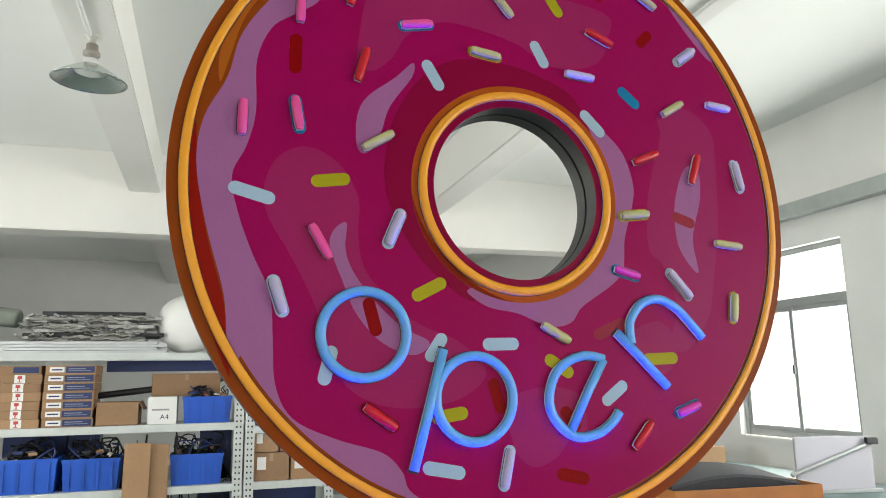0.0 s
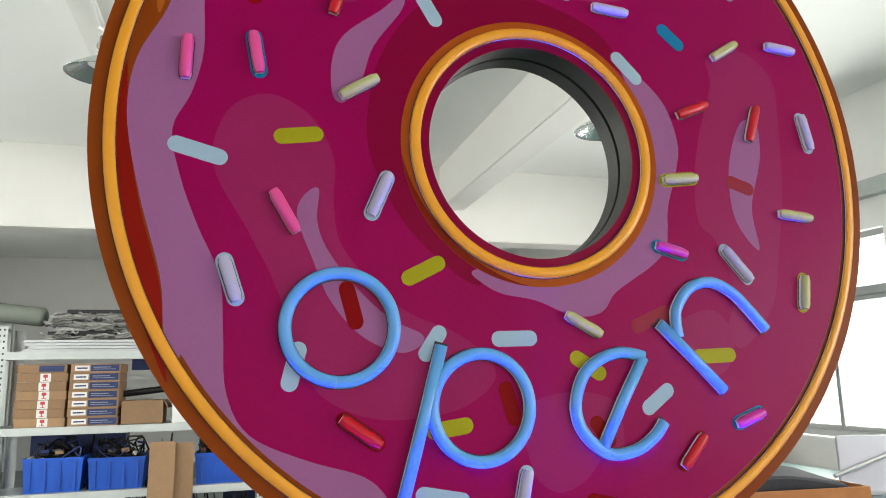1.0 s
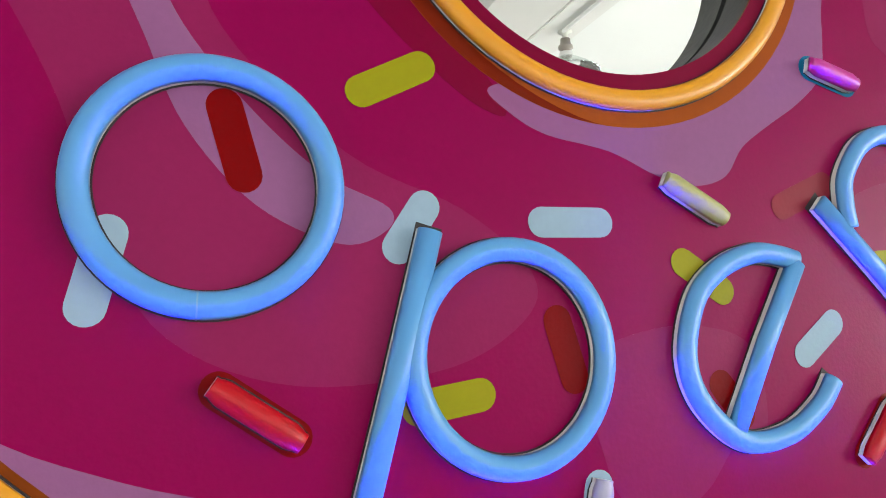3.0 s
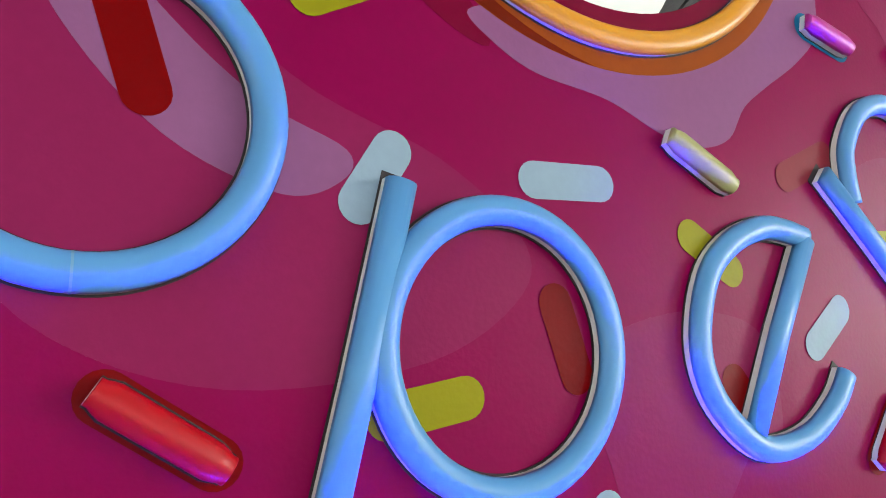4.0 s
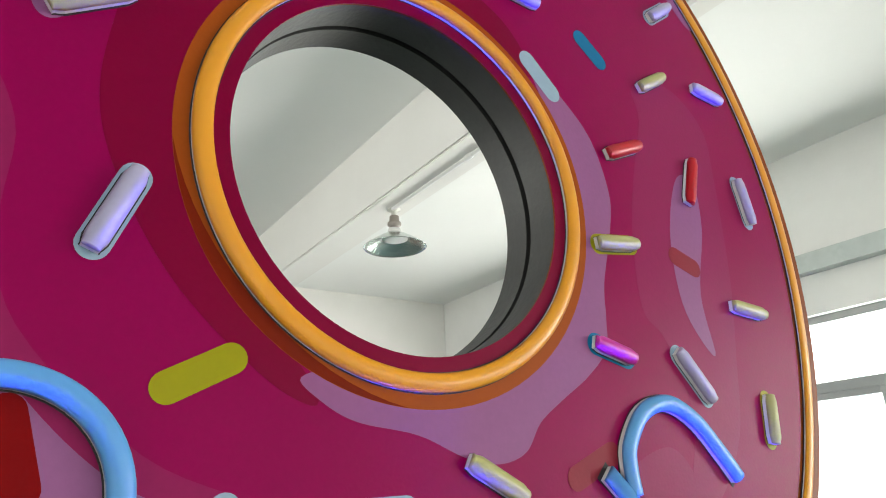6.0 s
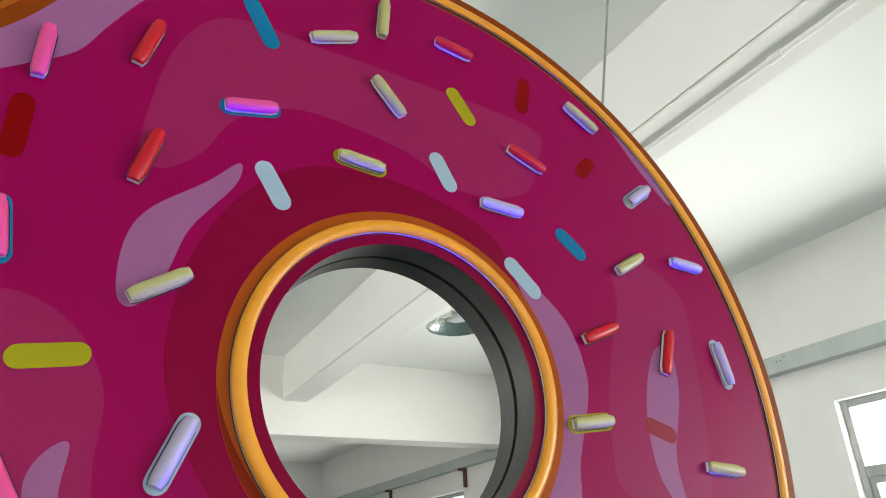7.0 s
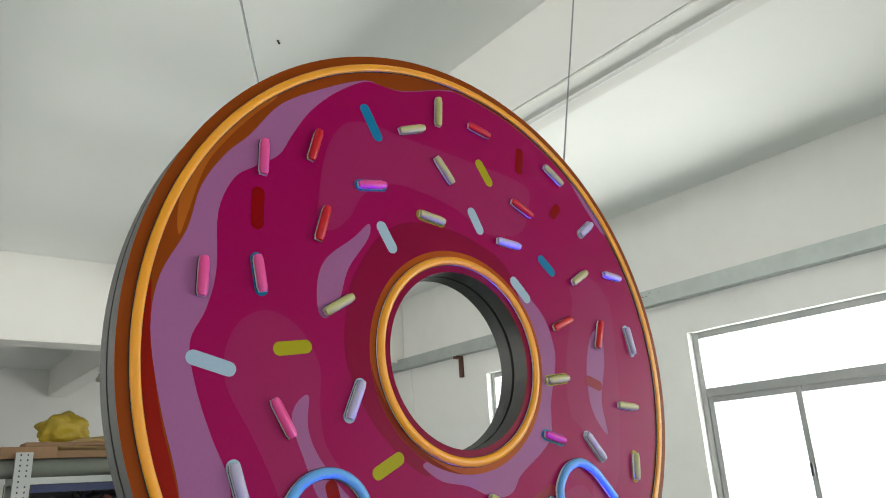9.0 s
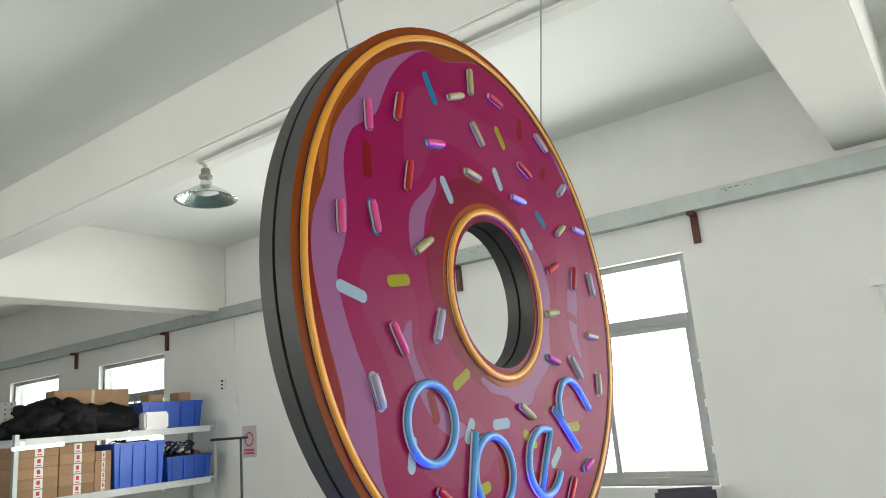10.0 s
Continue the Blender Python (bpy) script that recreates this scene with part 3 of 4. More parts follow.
# silicone strips: white side walls, coloured domed top
def ribbon(points, half, y0, y1, closed=False, scales=None):
    bm = bmesh.new()
    P = [Vector((p[0], p[1])) for p in points]
    n = len(P)
    rows = []
    for k in range(n):
        t = (P[(k + 1) % n] - P[k - 1]) if closed else (P[min(k + 1, n - 1)] - P[max(k - 1, 0)])
        t.normalize()
        s = Vector((-t.y, t.x)) * half * (scales[k] if scales else 1.0)
        a, b2 = P[k] + s, P[k] - s
        rows.append([bm.verts.new((q.x, y, q.y)) for q, y in ((a, y0), (a, y1), (b2, y1), (b2, y0))])
    for k in range(n if closed else n - 1):
        a, b2 = rows[k], rows[(k + 1) % n]
        for m in range(4):
            bm.faces.new((a[m], a[(m + 1) % 4], b2[(m + 1) % 4], b2[m]))
    if not closed:
        bm.faces.new(rows[0][::-1])
        bm.faces.new(rows[-1])
    return bm


def dome(points, half, y0, height, closed=False, sides=9, scales=None):
    bm = bmesh.new()
    P = [Vector((p[0], p[1])) for p in points]
    n = len(P)
    rows = []
    for k in range(n):
        t = (P[(k + 1) % n] - P[k - 1]) if closed else (P[min(k + 1, n - 1)] - P[max(k - 1, 0)])
        t.normalize()
        sc = scales[k] if scales else 1.0
        s = Vector((-t.y, t.x)) * half * sc
        row = []
        for m in range(sides + 1):
            a = math.pi * m / sides
            q = P[k] + s * math.cos(a)
            row.append(bm.verts.new((q.x, y0 - height * sc ** 0.6 * math.sin(a) ** 0.85, q.y)))
        rows.append(row)
    for k in range(n if closed else n - 1):
        a, b2 = rows[k], rows[(k + 1) % n]
        for m in range(sides):
            bm.faces.new((a[m], a[m + 1], b2[m + 1], b2[m]))
        bm.faces.new((a[sides], a[0], b2[0], b2[sides]))
    if not closed:
        bm.faces.new(rows[0][::-1])
        bm.faces.new(rows[-1])
    return bm


WALL_H, DOME_H = 0.004, 0.0054
# thin dark strip, slightly wider than the tube it outlines
TUBE_OUTLINE = mat("dark_tube_outline", (0.015, 0.01, 0.012), 0.7)


def stretched(points, by=0.0034):
    """The same line, a little longer at both ends."""
    P = [Vector((p[0], p[1])) for p in points]
    return [P[0] + (P[0] - P[1]).normalized() * by] + P[1:-1] + [P[-1] + (P[-1] - P[-2]).normalized() * by]


def strip(name, points, half, closed, material, parent, label, scales=None, low=1.0):
    wall_h, dome_h = WALL_H * low, DOME_H * low
    top = part(name, dome(points, half, -wall_h, dome_h, closed, 9, scales), material, parent, label, True)
    part("side_wall", ribbon(points, half - 0.0002, -wall_h - 0.0002, 0.001, closed, scales), WHITE_EDGE, top, "white silicone side wall")
    part("slot", ribbon(points if closed or scales else stretched(points), half + 0.0007, -STEP * 8.6, 0.001, closed, scales), TUBE_OUTLINE, top, "thin dark outline of the tube")
    return top


def ring_points(r, n=144):
    return [(r * math.cos(2 * math.pi * k / n), r * math.sin(2 * math.pi * k / n)) for k in range(n)]


strip("rim_tube", ring_points(0.4395, 192), 0.0056, True, T_YELLOW, sign, "amber silicone tube", low=0.5)
strip("hole_tube", ring_points(0.1402, 120), 0.006, True, T_YELLOW, sign, "amber silicone tube", low=0.7)

# flat printed sprinkles: x, z, angle, length
FLAT = {
    "pale_blue": (P_LBLUE, [(-0.3577, -0.0432, 167.6, 0.0579), (-0.1294, 0.1520, 123.0, 0.0479), (0.0335, 0.2139, 119.8, 0.0448), (0.1199, 0.1187, 137.6, 0.0498), (-0.0252, -0.2123, 3.6, 0.0519), (-0.1152, -0.2209, 58.7, 0.0413), (-0.2530, -0.2485, 78.7, 0.0486), (-0.1008, -0.3720, 171.4, 0.0568), (0.1460, -0.2717, 38.4, 0.0470)]),
    "blue": (P_BLUE, [(0.1837, 0.1702, 143.0, 0.0433), (-0.1563, 0.3204, 120.5, 0.0585)]),
    "olive": (P_OLIVE, [(-0.2621, -0.0153, 10.9, 0.0506), (-0.1267, -0.1464, 29.7, 0.0513), (-0.0946, -0.3052, 10.4, 0.0492), (0.0606, -0.2379, 150.8, 0.0474), (0.2231, -0.2215, 4.5, 0.0576), (0.0559, 0.3014, 125.5, 0.0479)]),
    "dark_red": (P_DRED, [(-0.2004, -0.1866, 107.7, 0.0497), (-0.0299, -0.2797, 108.2, 0.0474), (0.0770, -0.3073, 130.0, 0.0392), (0.0796, -0.3809, 169.4, 0.0486), (-0.3169, 0.1493, 91.6, 0.0556), (0.2154, 0.2740, 49.7, 0.0353), (0.1370, 0.3462, 81.5, 0.0505)]),
    "faded_red": (P_FRED, [(0.1410, -0.1835, 25.5, 0.0557), (0.2730, -0.0126, 165.1, 0.0414)]),
}
for colour, (material, rows) in FLAT.items():
    for x, z, a, length in rows:
        ob = part("printed_sprinkle", plate([pill(length, 0.0165)], -STEP * 7.6, STEP * 0.8), material, sign, colour.replace("_", " ") + " printed sprinkle")
        ob.matrix_basis = pose(x, 0, z, 0, -a, 0)

# raised sprinkles: x, z, angle, length
RAISED = {
    "pink": (S_PINK, None, [(-0.3762, 0.0516, 91.6, 0.0474), (-0.2710, -0.0969, 122.4, 0.0504), (-0.3144, 0.2171, 91.6, 0.0493)]),
    "pink on blue": (S_PINK, P_BLUE, [(-0.3097, 0.0667, 102.6, 0.0532), (-0.1560, 0.2223, 13.7, 0.0536)]),
    "magenta": (S_MAG, P_BLUE, [(0.1695, -0.1018, 167.9, 0.0494), (0.2645, -0.2907, 21.7, 0.0477)]),
    "lilac white on pale blue": (S_WHITE, P_LBLUE, [(-0.1762, -0.0705, 69.5, 0.0582), (-0.3180, -0.1680, 110.5, 0.0538), (-0.0158, -0.3698, 79.8, 0.0583), (0.2888, 0.2569, 39.7, 0.0506), (0.3773, 0.0688, 104.6, 0.0559), (0.2598, -0.1120, 134.4, 0.0598)]),
    "lilac white": (S_WHITE, None, [(0.0977, 0.1900, 178.9, 0.0491), (0.3462, 0.1803, 177.9, 0.0457)]),
    "pale yellow on olive": (S_YEL, P_OLIVE, [(-0.0527, 0.1978, 175.7, 0.0527), (0.1861, -0.0141, 9.8, 0.0548), (0.3554, -0.1402, 84.2, 0.0502)]),
    "pale yellow": (S_YEL, None, [(-0.2032, 0.0455, 34.2, 0.0487), (0.2594, 0.1630, 34.6, 0.0455), (0.3505, -0.0445, 177.9, 0.0494), (0.0547, -0.1937, 153.9, 0.0480), (-0.0872, 0.3311, 23.7, 0.0506), (-0.0360, 0.3783, 87.7, 0.0515), (-0.0276, 0.2809, 131.5, 0.0489), (0.2153, 0.3411, 150.5, 0.0498)]),
    "red on dark red": (S_RED, P_DRED, [(-0.1854, -0.3092, 147.5, 0.0560), (0.1877, -0.3274, 50.6, 0.0531)]),
    "red": (S_RED, None, [(-0.2292, 0.1483, 76.6, 0.0513), (0.1328, 0.2582, 160.0, 0.0484), (0.2076, 0.0764, 25.7, 0.0481), (0.2955, 0.0693, 73.8, 0.0512), (-0.2446, 0.2553, 76.7, 0.0498), (0.0466, 0.3730, 172.7, 0.0458)]),
}
ENDS = [0.0, 0.0006, 0.0016, 0.0032, 0.0061]
ROUND = [max(0.78, math.sqrt(1 - (1 - d / 0.0061) ** 2)) for d in ENDS]
for colour, (material, backing, rows) in RAISED.items():
    for x, z, a, length in rows:
        h = length / 2 - (0.0045 if backing else 0.001)
        ob = strip("raised_sprinkle", [(x0, 0) for x0 in [-h + d for d in ENDS] + [h - d for d in ENDS[::-1]]], 0.0061, False, material, sign, colour + " raised sprinkle", ROUND + ROUND[::-1])
        ob.matrix_basis = pose(x, 0, z, 0, -a, 0)
        if backing:
            part("sprinkle_backing", plate([pill(length, 0.0168)], -STEP * 7.6, STEP * 0.8), backing, ob)

# tube lettering
def letter(name, strokes):
    ob = None
    for closed, pts in strokes:
        if ob is None:
            ob = strip(name, pts, 0.0063, closed, T_BLUE, sign, "sky-blue silicone tube letter")
        else:
            top = part("stroke", dome(pts, 0.0063, -WALL_H - 0.0004, DOME_H, closed), T_BLUE, ob, "", True)
            part("side_wall", ribbon(pts, 0.0061, -WALL_H - 0.0006, 0.001, closed), WHITE_EDGE, ob)
            part("slot", ribbon(stretched(pts), 0.007, -STEP * 8.9, 0.001, closed), TUBE_OUTLINE, ob, "thin dark outline of the tube")
    return ob


o_tube = letter("letter_o", [(True, [(-0.2101 + 0.0541 * math.cos(a), -0.2089 + 0.0536 * math.sin(a)) for a in [2 * math.pi * k / 64 for k in range(64)]])])
part("tube_joint", dome([(-0.2132, -0.2625), (-0.2124, -0.2625)], 0.0065, -WALL_H - 0.0001, DOME_H + 0.0002), mat("pale_joint_glue", (0.15, 0.33, 0.52), 0.5), o_tube, "thin glued joint")
letter("letter_p", [(True, [(-0.0618 + 0.0525 * math.cos(a), -0.2836 + 0.0541 * math.sin(a)) for a in [2 * math.pi * k / 64 for k in range(64)]]), (False, [(-0.1068, -0.2230), (-0.1234, -0.2969), (-0.1412, -0.3720)])])
letter("letter_e", [(False, smooth_loop([(0.1268, -0.2258), (0.1115, -0.2231), (0.0932, -0.2233), (0.0690, -0.2334), (0.0513, -0.2518), (0.0435, -0.2835), (0.0536, -0.3097), (0.0814, -0.3297), (0.1140, -0.3264), (0.1383, -0.3111), (0.1502, -0.2963)], False, 6)), (False, [(0.1263, -0.2273), (0.0992, -0.2756), (0.0752, -0.3227)])])
letter("letter_n", [(False, [(0.1490, -0.1883), (0.1904, -0.2242), (0.2302, -0.2604)]), (False, smooth_loop([(0.1732, -0.2027), (0.1708, -0.1856), (0.1730, -0.1684), (0.1909, -0.1455), (0.2193, -0.1366), (0.2482, -0.1469), (0.2721, -0.1673), (0.2931, -0.1883)], False, 6))])


def hanging_wire(p, q):
    p, q = Vector(p), Vector(q)
    w = thing("hanging_wire", "thin grey steel wire from the ceiling to the sign", "wire", "hanging wires")
    part("strand", sweep([p, (p + q) / 2, q], 0.0014, sides=8), mat("steel_wire", (0.28, 0.29, 0.3), 0.4, 0.6), w)
    part("ceiling_hook", sweep([q, q + Vector((0, 0, -0.02)), q + Vector((0.01, 0, -0.035))], 0.004, sides=8), STEEL, w)
    return w


hanging_wire((-0.246, 0.026, 2.163), (-0.724, 0.06, ZC))
hanging_wire((0.24, 0.029, 2.172), (0.698, 0.02, ZC))

# ---- storage racks ----
def rack(x0, x1, y0, y1, levels, height, label, wide=0.1, base=0.0):
    """Posts at the corners, boards with a front lip at the levels; long side along x or y."""
    r = thing("storage_rack", label, "rack", "storage racks")
    for px, sx in ((x0, 1), (x1, -1)):
        for py, sy in ((y0, 1), (y1, -1)):
            bm = bmesh.new()
            add_box(bm, px, px + sx * wide, py, py + sy * 0.004, base, height)
            add_box(bm, px, px + sx * 0.004, py + sy * 0.004, py + sy * 0.06, base, height)
            post = part("post", bm, RACK if wide > 0.05 else STEEL, r, "perforated grey post" if wide > 0.05 else "grey steel post")
            if wide < 0.05:
                continue
            bm = bmesh.new()
            n = int(height / 0.06)
            for k in range(3, n):
                for o in (0.3 * wide, 0.7 * wide):
                    add_box(bm, px + sx * (o - 0.008), px + sx * (o + 0.008), py - sy * 0.0015, py + sy * 0.002, 0.04 + k * 0.06, 0.06 + k * 0.06)
            tagged(part("slots", bm, DARK, post), kind="stuff")
    for z in levels:
        bm = box(x0 + 0.01, x1 - 0.01, y0 + 0.01, y1 - 0.01, z - 0.02, z)
        add_box(bm, x0 + 0.1, x1 - 0.1, y0 - 0.004, y0 + 0.008, z - 0.075, z + 0.002, 0.002)
        add_box(bm, x0 - 0.004, x0 + 0.008, y0 + 0.06, y1 - 0.06, z - 0.075, z + 0.002, 0.002)
        part("board", bm, RACK, r)
    return r


BAY = Matrix.Translation((0.35, 0, -0.055))
R1 = rack(-2.95, -0.3, 7.5, 8.15, (0.665, 1.3, 2.045), 2.3, "grey steel storage rack full of cartons and blue bins", base=0.065)
rack(-0.28, 0.68, 7.5, 8.15, (0.665, 1.25), 1.6, "grey steel storage rack with brown cartons", base=0.065)
BAY = Matrix.Translation((0.2, 0, 0.05))
rack(0.6, 3.06, 9.25, 9.85, (0.12, 0.75, 1.3, 1.95), 2.24, "grey steel storage rack with a fabric roll on top", 0.18, base=-0.05)
BAY = Matrix.Identity(4)
rack(2.62, 5.1, 7.72, 8.3, (0.5, 1.17, 1.81), 1.86, "grey steel storage rack by the window wall", 0.045)


def carton(x0, x1, y0, y1, z0, z1, m=CARD, tape=True, label="plain brown cardboard storage carton", group="cartons", tags=(), side="y"):
    c = thing("carton", label, "box", group, Matrix.Translation(((x0 + x1) / 2, (y0 + y1) / 2, z0)))
    w, d, h = (x1 - x0) / 2, (y1 - y0) / 2, z1 - z0
    part("carton_body", box(-w, w, -d, d, 0, h, 0.004), m, c)
    if tape:
        part("tape", box(-0.02, 0.02, -d - 0.0015, d + 0.0015, h * 0.7, h + 0.0015), mat("clear_tape", (0.4, 0.28, 0.17), 0.25), c)
    for k, (a, b, lo, hi, tm) in enumerate(tags):
        out = 0.002 + 0.002 * k
        if side == "y":
            part("paper_label", box(-w + 2 * w * a, -w + 2 * w * b, -d - out, -d - 0.0005, h * lo, h * hi), tm, c)
        else:
            part("paper_label", box(-w - out, -w - 0.0005, -d + 2 * d * a, -d + 2 * d * b, h * lo, h * hi), tm, c)
    return c


BAY = Matrix.Translation((0.35, 0, -0.055))
# two stacks of flat cartons with labels
for k in range(7):
    z = 1.302 + k * 0.089
    j = random.uniform(-0.012, 0.012)
    carton(-2.76 + j, -2.3 + j, 7.56, 8.05, z, z + 0.087, tape=False, label="flat brown carton with a red and white label", group="flat cartons", tags=((0.45, 0.66, 0.03, 0.97, PAPER), (0.51, 0.6, 0.5, 0.85, LABEL_RED), (0.545, 0.565, 0.2, 0.5, LABEL_RED), (0.51, 0.6, 0.13, 0.2, LABEL_RED)) if k < 6 else ((0.45, 0.95, 0.15, 0.85, LABEL_NAVY),))
    j = random.uniform(-0.01, 0.01)
    carton(-2.27 + j, -1.8 + j, 7.54, 8.05, z, z + 0.087, tape=False, label="flat brown carton with a navy label", group="flat cartons", tags=((0.08, 0.37, 0.2, 0.8, PAPER), (0.4, 0.97, 0.12, 0.88, LABEL_NAVY), (0.12, 0.33, 0.42, 0.58, LABEL_NAVY), (0.45, 0.8, 0.55, 0.64, mat("pale_blue_grey_print", (0.25, 0.28, 0.36), 0.6)), (0.45, 0.9, 0.34, 0.4, mat("pale_blue_grey_print", (0.25, 0.28, 0.36), 0.6))))


def open_carton(x0, x1, y0, y1, z0, z1, label="open brown cardboard carton"):
    c = thing("carton", label, "box", "cartons", Matrix.Translation(((x0 + x1) / 2, (y0 + y1) / 2, z0)))
    w, d, h = (x1 - x0) / 2, (y1 - y0) / 2, z1 - z0
    bm = bmesh.new()
    t = 0.006
    add_box(bm, -w, w, -d, -d + t, 0, h)
    add_box(bm, -w, w, d - t, d, 0, h)
    add_box(bm, -w, -w + t, -d + t, d - t, 0, h)
    add_box(bm, w - t, w, -d + t, d - t, 0, h)
    add_box(bm, -w, w, -d, d, 0, t)
    part("carton_body", bm, CARD, c)
    for s in (-1, 1):
        f = part("flap", box(0, 0.1, -d, d, 0, t), CARD, c)
        f.matrix_basis = pose(s * w, 0, h, 0, 60 if s > 0 else 120, 0)
    return c


open_carton(-1.77, -1.37, 7.56, 8.0, 1.302, 1.54)
c = carton(-1.28, -0.99, 7.56, 7.95, 1.302, 1.585, m=PAPER, tape=False, label="white paper carton with printed marks", group="cartons", tags=((0.15, 0.75, 0.5, 0.56, mat("grey_print", (0.3, 0.3, 0.3), 0.6)),))
cu = bpy.data.curves.new("print", "FONT")
cu.body, cu.size, cu.extrude = "A4", 0.075, 0.0005
cu.materials.append(LABEL_NAVY)
tx = new("lettering", cu)
tx.parent = c
tx.matrix_basis = pose(-0.02, -0.1975, 0.05, 90, 0, 0)


def bin_box(x0, x1, y0, y1, z0, z1, label="ribbed blue plastic parts bin", filled=True):
    """Tapered ribbed tub with a thick lip."""
    b = thing("storage_bin", label, "bin", "blue bins", Matrix.Translation(((x0 + x1) / 2, (y0 + y1) / 2, z0)))
    w, d, h = (x1 - x0) / 2, (y1 - y0) / 2, z1 - z0
    bm = bmesh.new()
    prof = [(0.93, 0.0), (1.0, h - 0.03), (1.03, h - 0.03), (1.03, h), (0.97, h), (0.9, 0.02)]
    rings = []
    for s, z in prof:
        rings.append([bm.verts.new((sx * w * s, sy * d * s, z)) for sx, sy in ((-1, -1), (1, -1), (1, 1), (-1, 1))])
    for a, c2 in zip(rings, rings[1:]):
        for k in range(4):
            bm.faces.new((a[k], a[(k + 1) % 4], c2[(k + 1) % 4], c2[k]))
    bm.faces.new(rings[0][::-1])
    bm.faces.new(rings[-1])
    part("tub", bm, BIN, b)
    for k in range(4):
        x = -w * 0.75 + k * w * 0.5
        rib = part("rib", box(x - 0.012, x + 0.012, -d * 0.99 - 0.012, -d * 0.95, 0.02, h - 0.03, 0.003), BIN, b)
    if filled:
        bm = bmesh.new()
        for k in range(14):
            p = [(random.uniform(-w, w) * 0.8, random.uniform(-d, d) * 0.7, h - 0.03 + random.uniform(0, 0.07)) for _ in range(4)]
            sweep([tuple(v) for v in smooth_loop(p, False, 5)], 0.007, sides=6, bm=bm)
        part("cable_tangle", bm, DARK, b, "tangle of black cables", True)
    return b


def oddments(x0, x1, y0, y1, z0, height, seed, label="heap of black cables and loose oddments"):
    """A loose heap: a lumpy dark core with cables and small blocks over it."""
    rnd = random.Random(seed)
    o = thing("parts_heap", label, "parts", "heaps on the shelves")
    bm = bmesh.new()
    n = 14
    grid = []
    for j in range(5):
        row = []
        for k in range(n):
            u, v = k / (n - 1), j / 4
            edge = min(1, 5 * min(u, 1 - u)) * min(1, 3 * min(v + 0.15, 1.1 - v))
            h = height * edge * (0.35 + 0.5 * abs(noise.noise(Vector((u * 5 + seed, v * 2, 0.3)))))
            row.append(bm.verts.new((x0 + (x1 - x0) * u, y0 + (y1 - y0) * v, z0 + 0.003 + h)))
        grid.append(row)
    for j in range(4):
        for k in range(n - 1):
            bm.faces.new((grid[j][k], grid[j][k + 1], grid[j + 1][k + 1], grid[j + 1][k]))
    low = [bm.verts.new((v.co.x, v.co.y, z0 + 0.001)) for v in grid[0]]
    for k in range(n - 1):
        bm.faces.new((low[k], low[k + 1], grid[0][k + 1], grid[0][k]))
    part("core", bm, BAGBLACK, o)
    for k in range(12):
        p = [(rnd.uniform(x0, x1), rnd.uniform(y0 - 0.02, y1), z0 + rnd.uniform(0.2, 1.0) * height)]
        for _ in range(3):
            q = p[-1]
            p.append((min(x1, max(x0, q[0] + rnd.uniform(-0.16, 0.16))), min(y1, max(y0 - 0.02, q[1] + rnd.uniform(-0.1, 0.1))), z0 + rnd.uniform(0.15, 1.05) * height))
        part("cable", sweep([tuple(v) for v in smooth_loop(p, False, 5)], rnd.uniform(0.005, 0.011), sides=6), (DARK, DARK, BAGBLACK, NAVY)[k % 4], o, "", True)
    for k in range(7):
        x, y, z, w = rnd.uniform(x0, x1 - 0.08), rnd.uniform(y0, y0 + 0.1), z0 + rnd.uniform(0.1, 0.6) * height, rnd.uniform(0.03, 0.1)
        f = part("piece", box(-w / 2, w / 2, -0.03, 0.03, -0.015, 0.015, 0.003), (DARK, CARD, STEEL, PAPER, NAVY, DARK, mat("dull_red_scrap", (0.2, 0.05, 0.05), 0.6))[k], o)
        f.matrix_basis = pose(x + w / 2, y, z, rnd.uniform(-20, 20), rnd.uniform(-35, 35), rnd.uniform(-40, 40))
    return o


bin_box(-0.93, -0.43, 7.58, 7.98, 1.302, 1.58, filled=False)
bin_box(-2.64, -2.1, 7.56, 7.98, 0.667, 1.0)
bin_box(-2.05, -1.52, 7.56, 7.98, 0.667, 0.98)
bin_box(-1.03, -0.5, 7.58, 7.98, 0.667, 0.98)
for k, (a, b, yy) in enumerate(((-1.47, -1.22, 7.4), (-1.24, -1.04, 7.44))):
    p = thing("cardboard_sheet", "flat brown cardboard sheet leaning on the rack", "cardboard")
    p.matrix_basis = BAY @ pose((a + b) / 2, yy, 0.065, -4, 0, 0)
    part("sheet", box(-(b - a) / 2, (b - a) / 2, -0.004, 0.004, 0, 1.06 - k * 0.02, 0.002), CARD, p)
carton(-1.27, -0.55, 7.86, 8.1, 1.587, 1.83, label="brown carton at the back of the shelf")
oddments(-2.6, -2.14, 7.6, 7.94, 0.94, 0.2, 2)
oddments(-2.02, -1.55, 7.6, 7.94, 0.93, 0.22, 5)
oddments(-1.0, -0.53, 7.62, 7.94, 0.92, 0.22, 9)
oddments(-0.9, -0.47, 7.62, 7.94, 1.53, 0.16, 11, "crumpled clear bags and black parts in a bin")
tagged(finish("black_tube_bundle", sweep([(-1.85, 7.9, 1.6), (-1.3, 7.92, 1.66), (-0.6, 7.94, 1.76), (-0.36, 7.95, 1.8)], 0.035, sides=12), DARK, smooth=True), "long black rubber tubes lying across the shelf", "tube")
# navy backs added behind the shelves to darken the gaps between them
tagged(finish("steel_cabinet", box(-2.74, -1.8, 8.2, 8.5, 0.065, 1.25, 0.006), NAVY), "navy blue panel added to darken the rack interior", "cabinet")
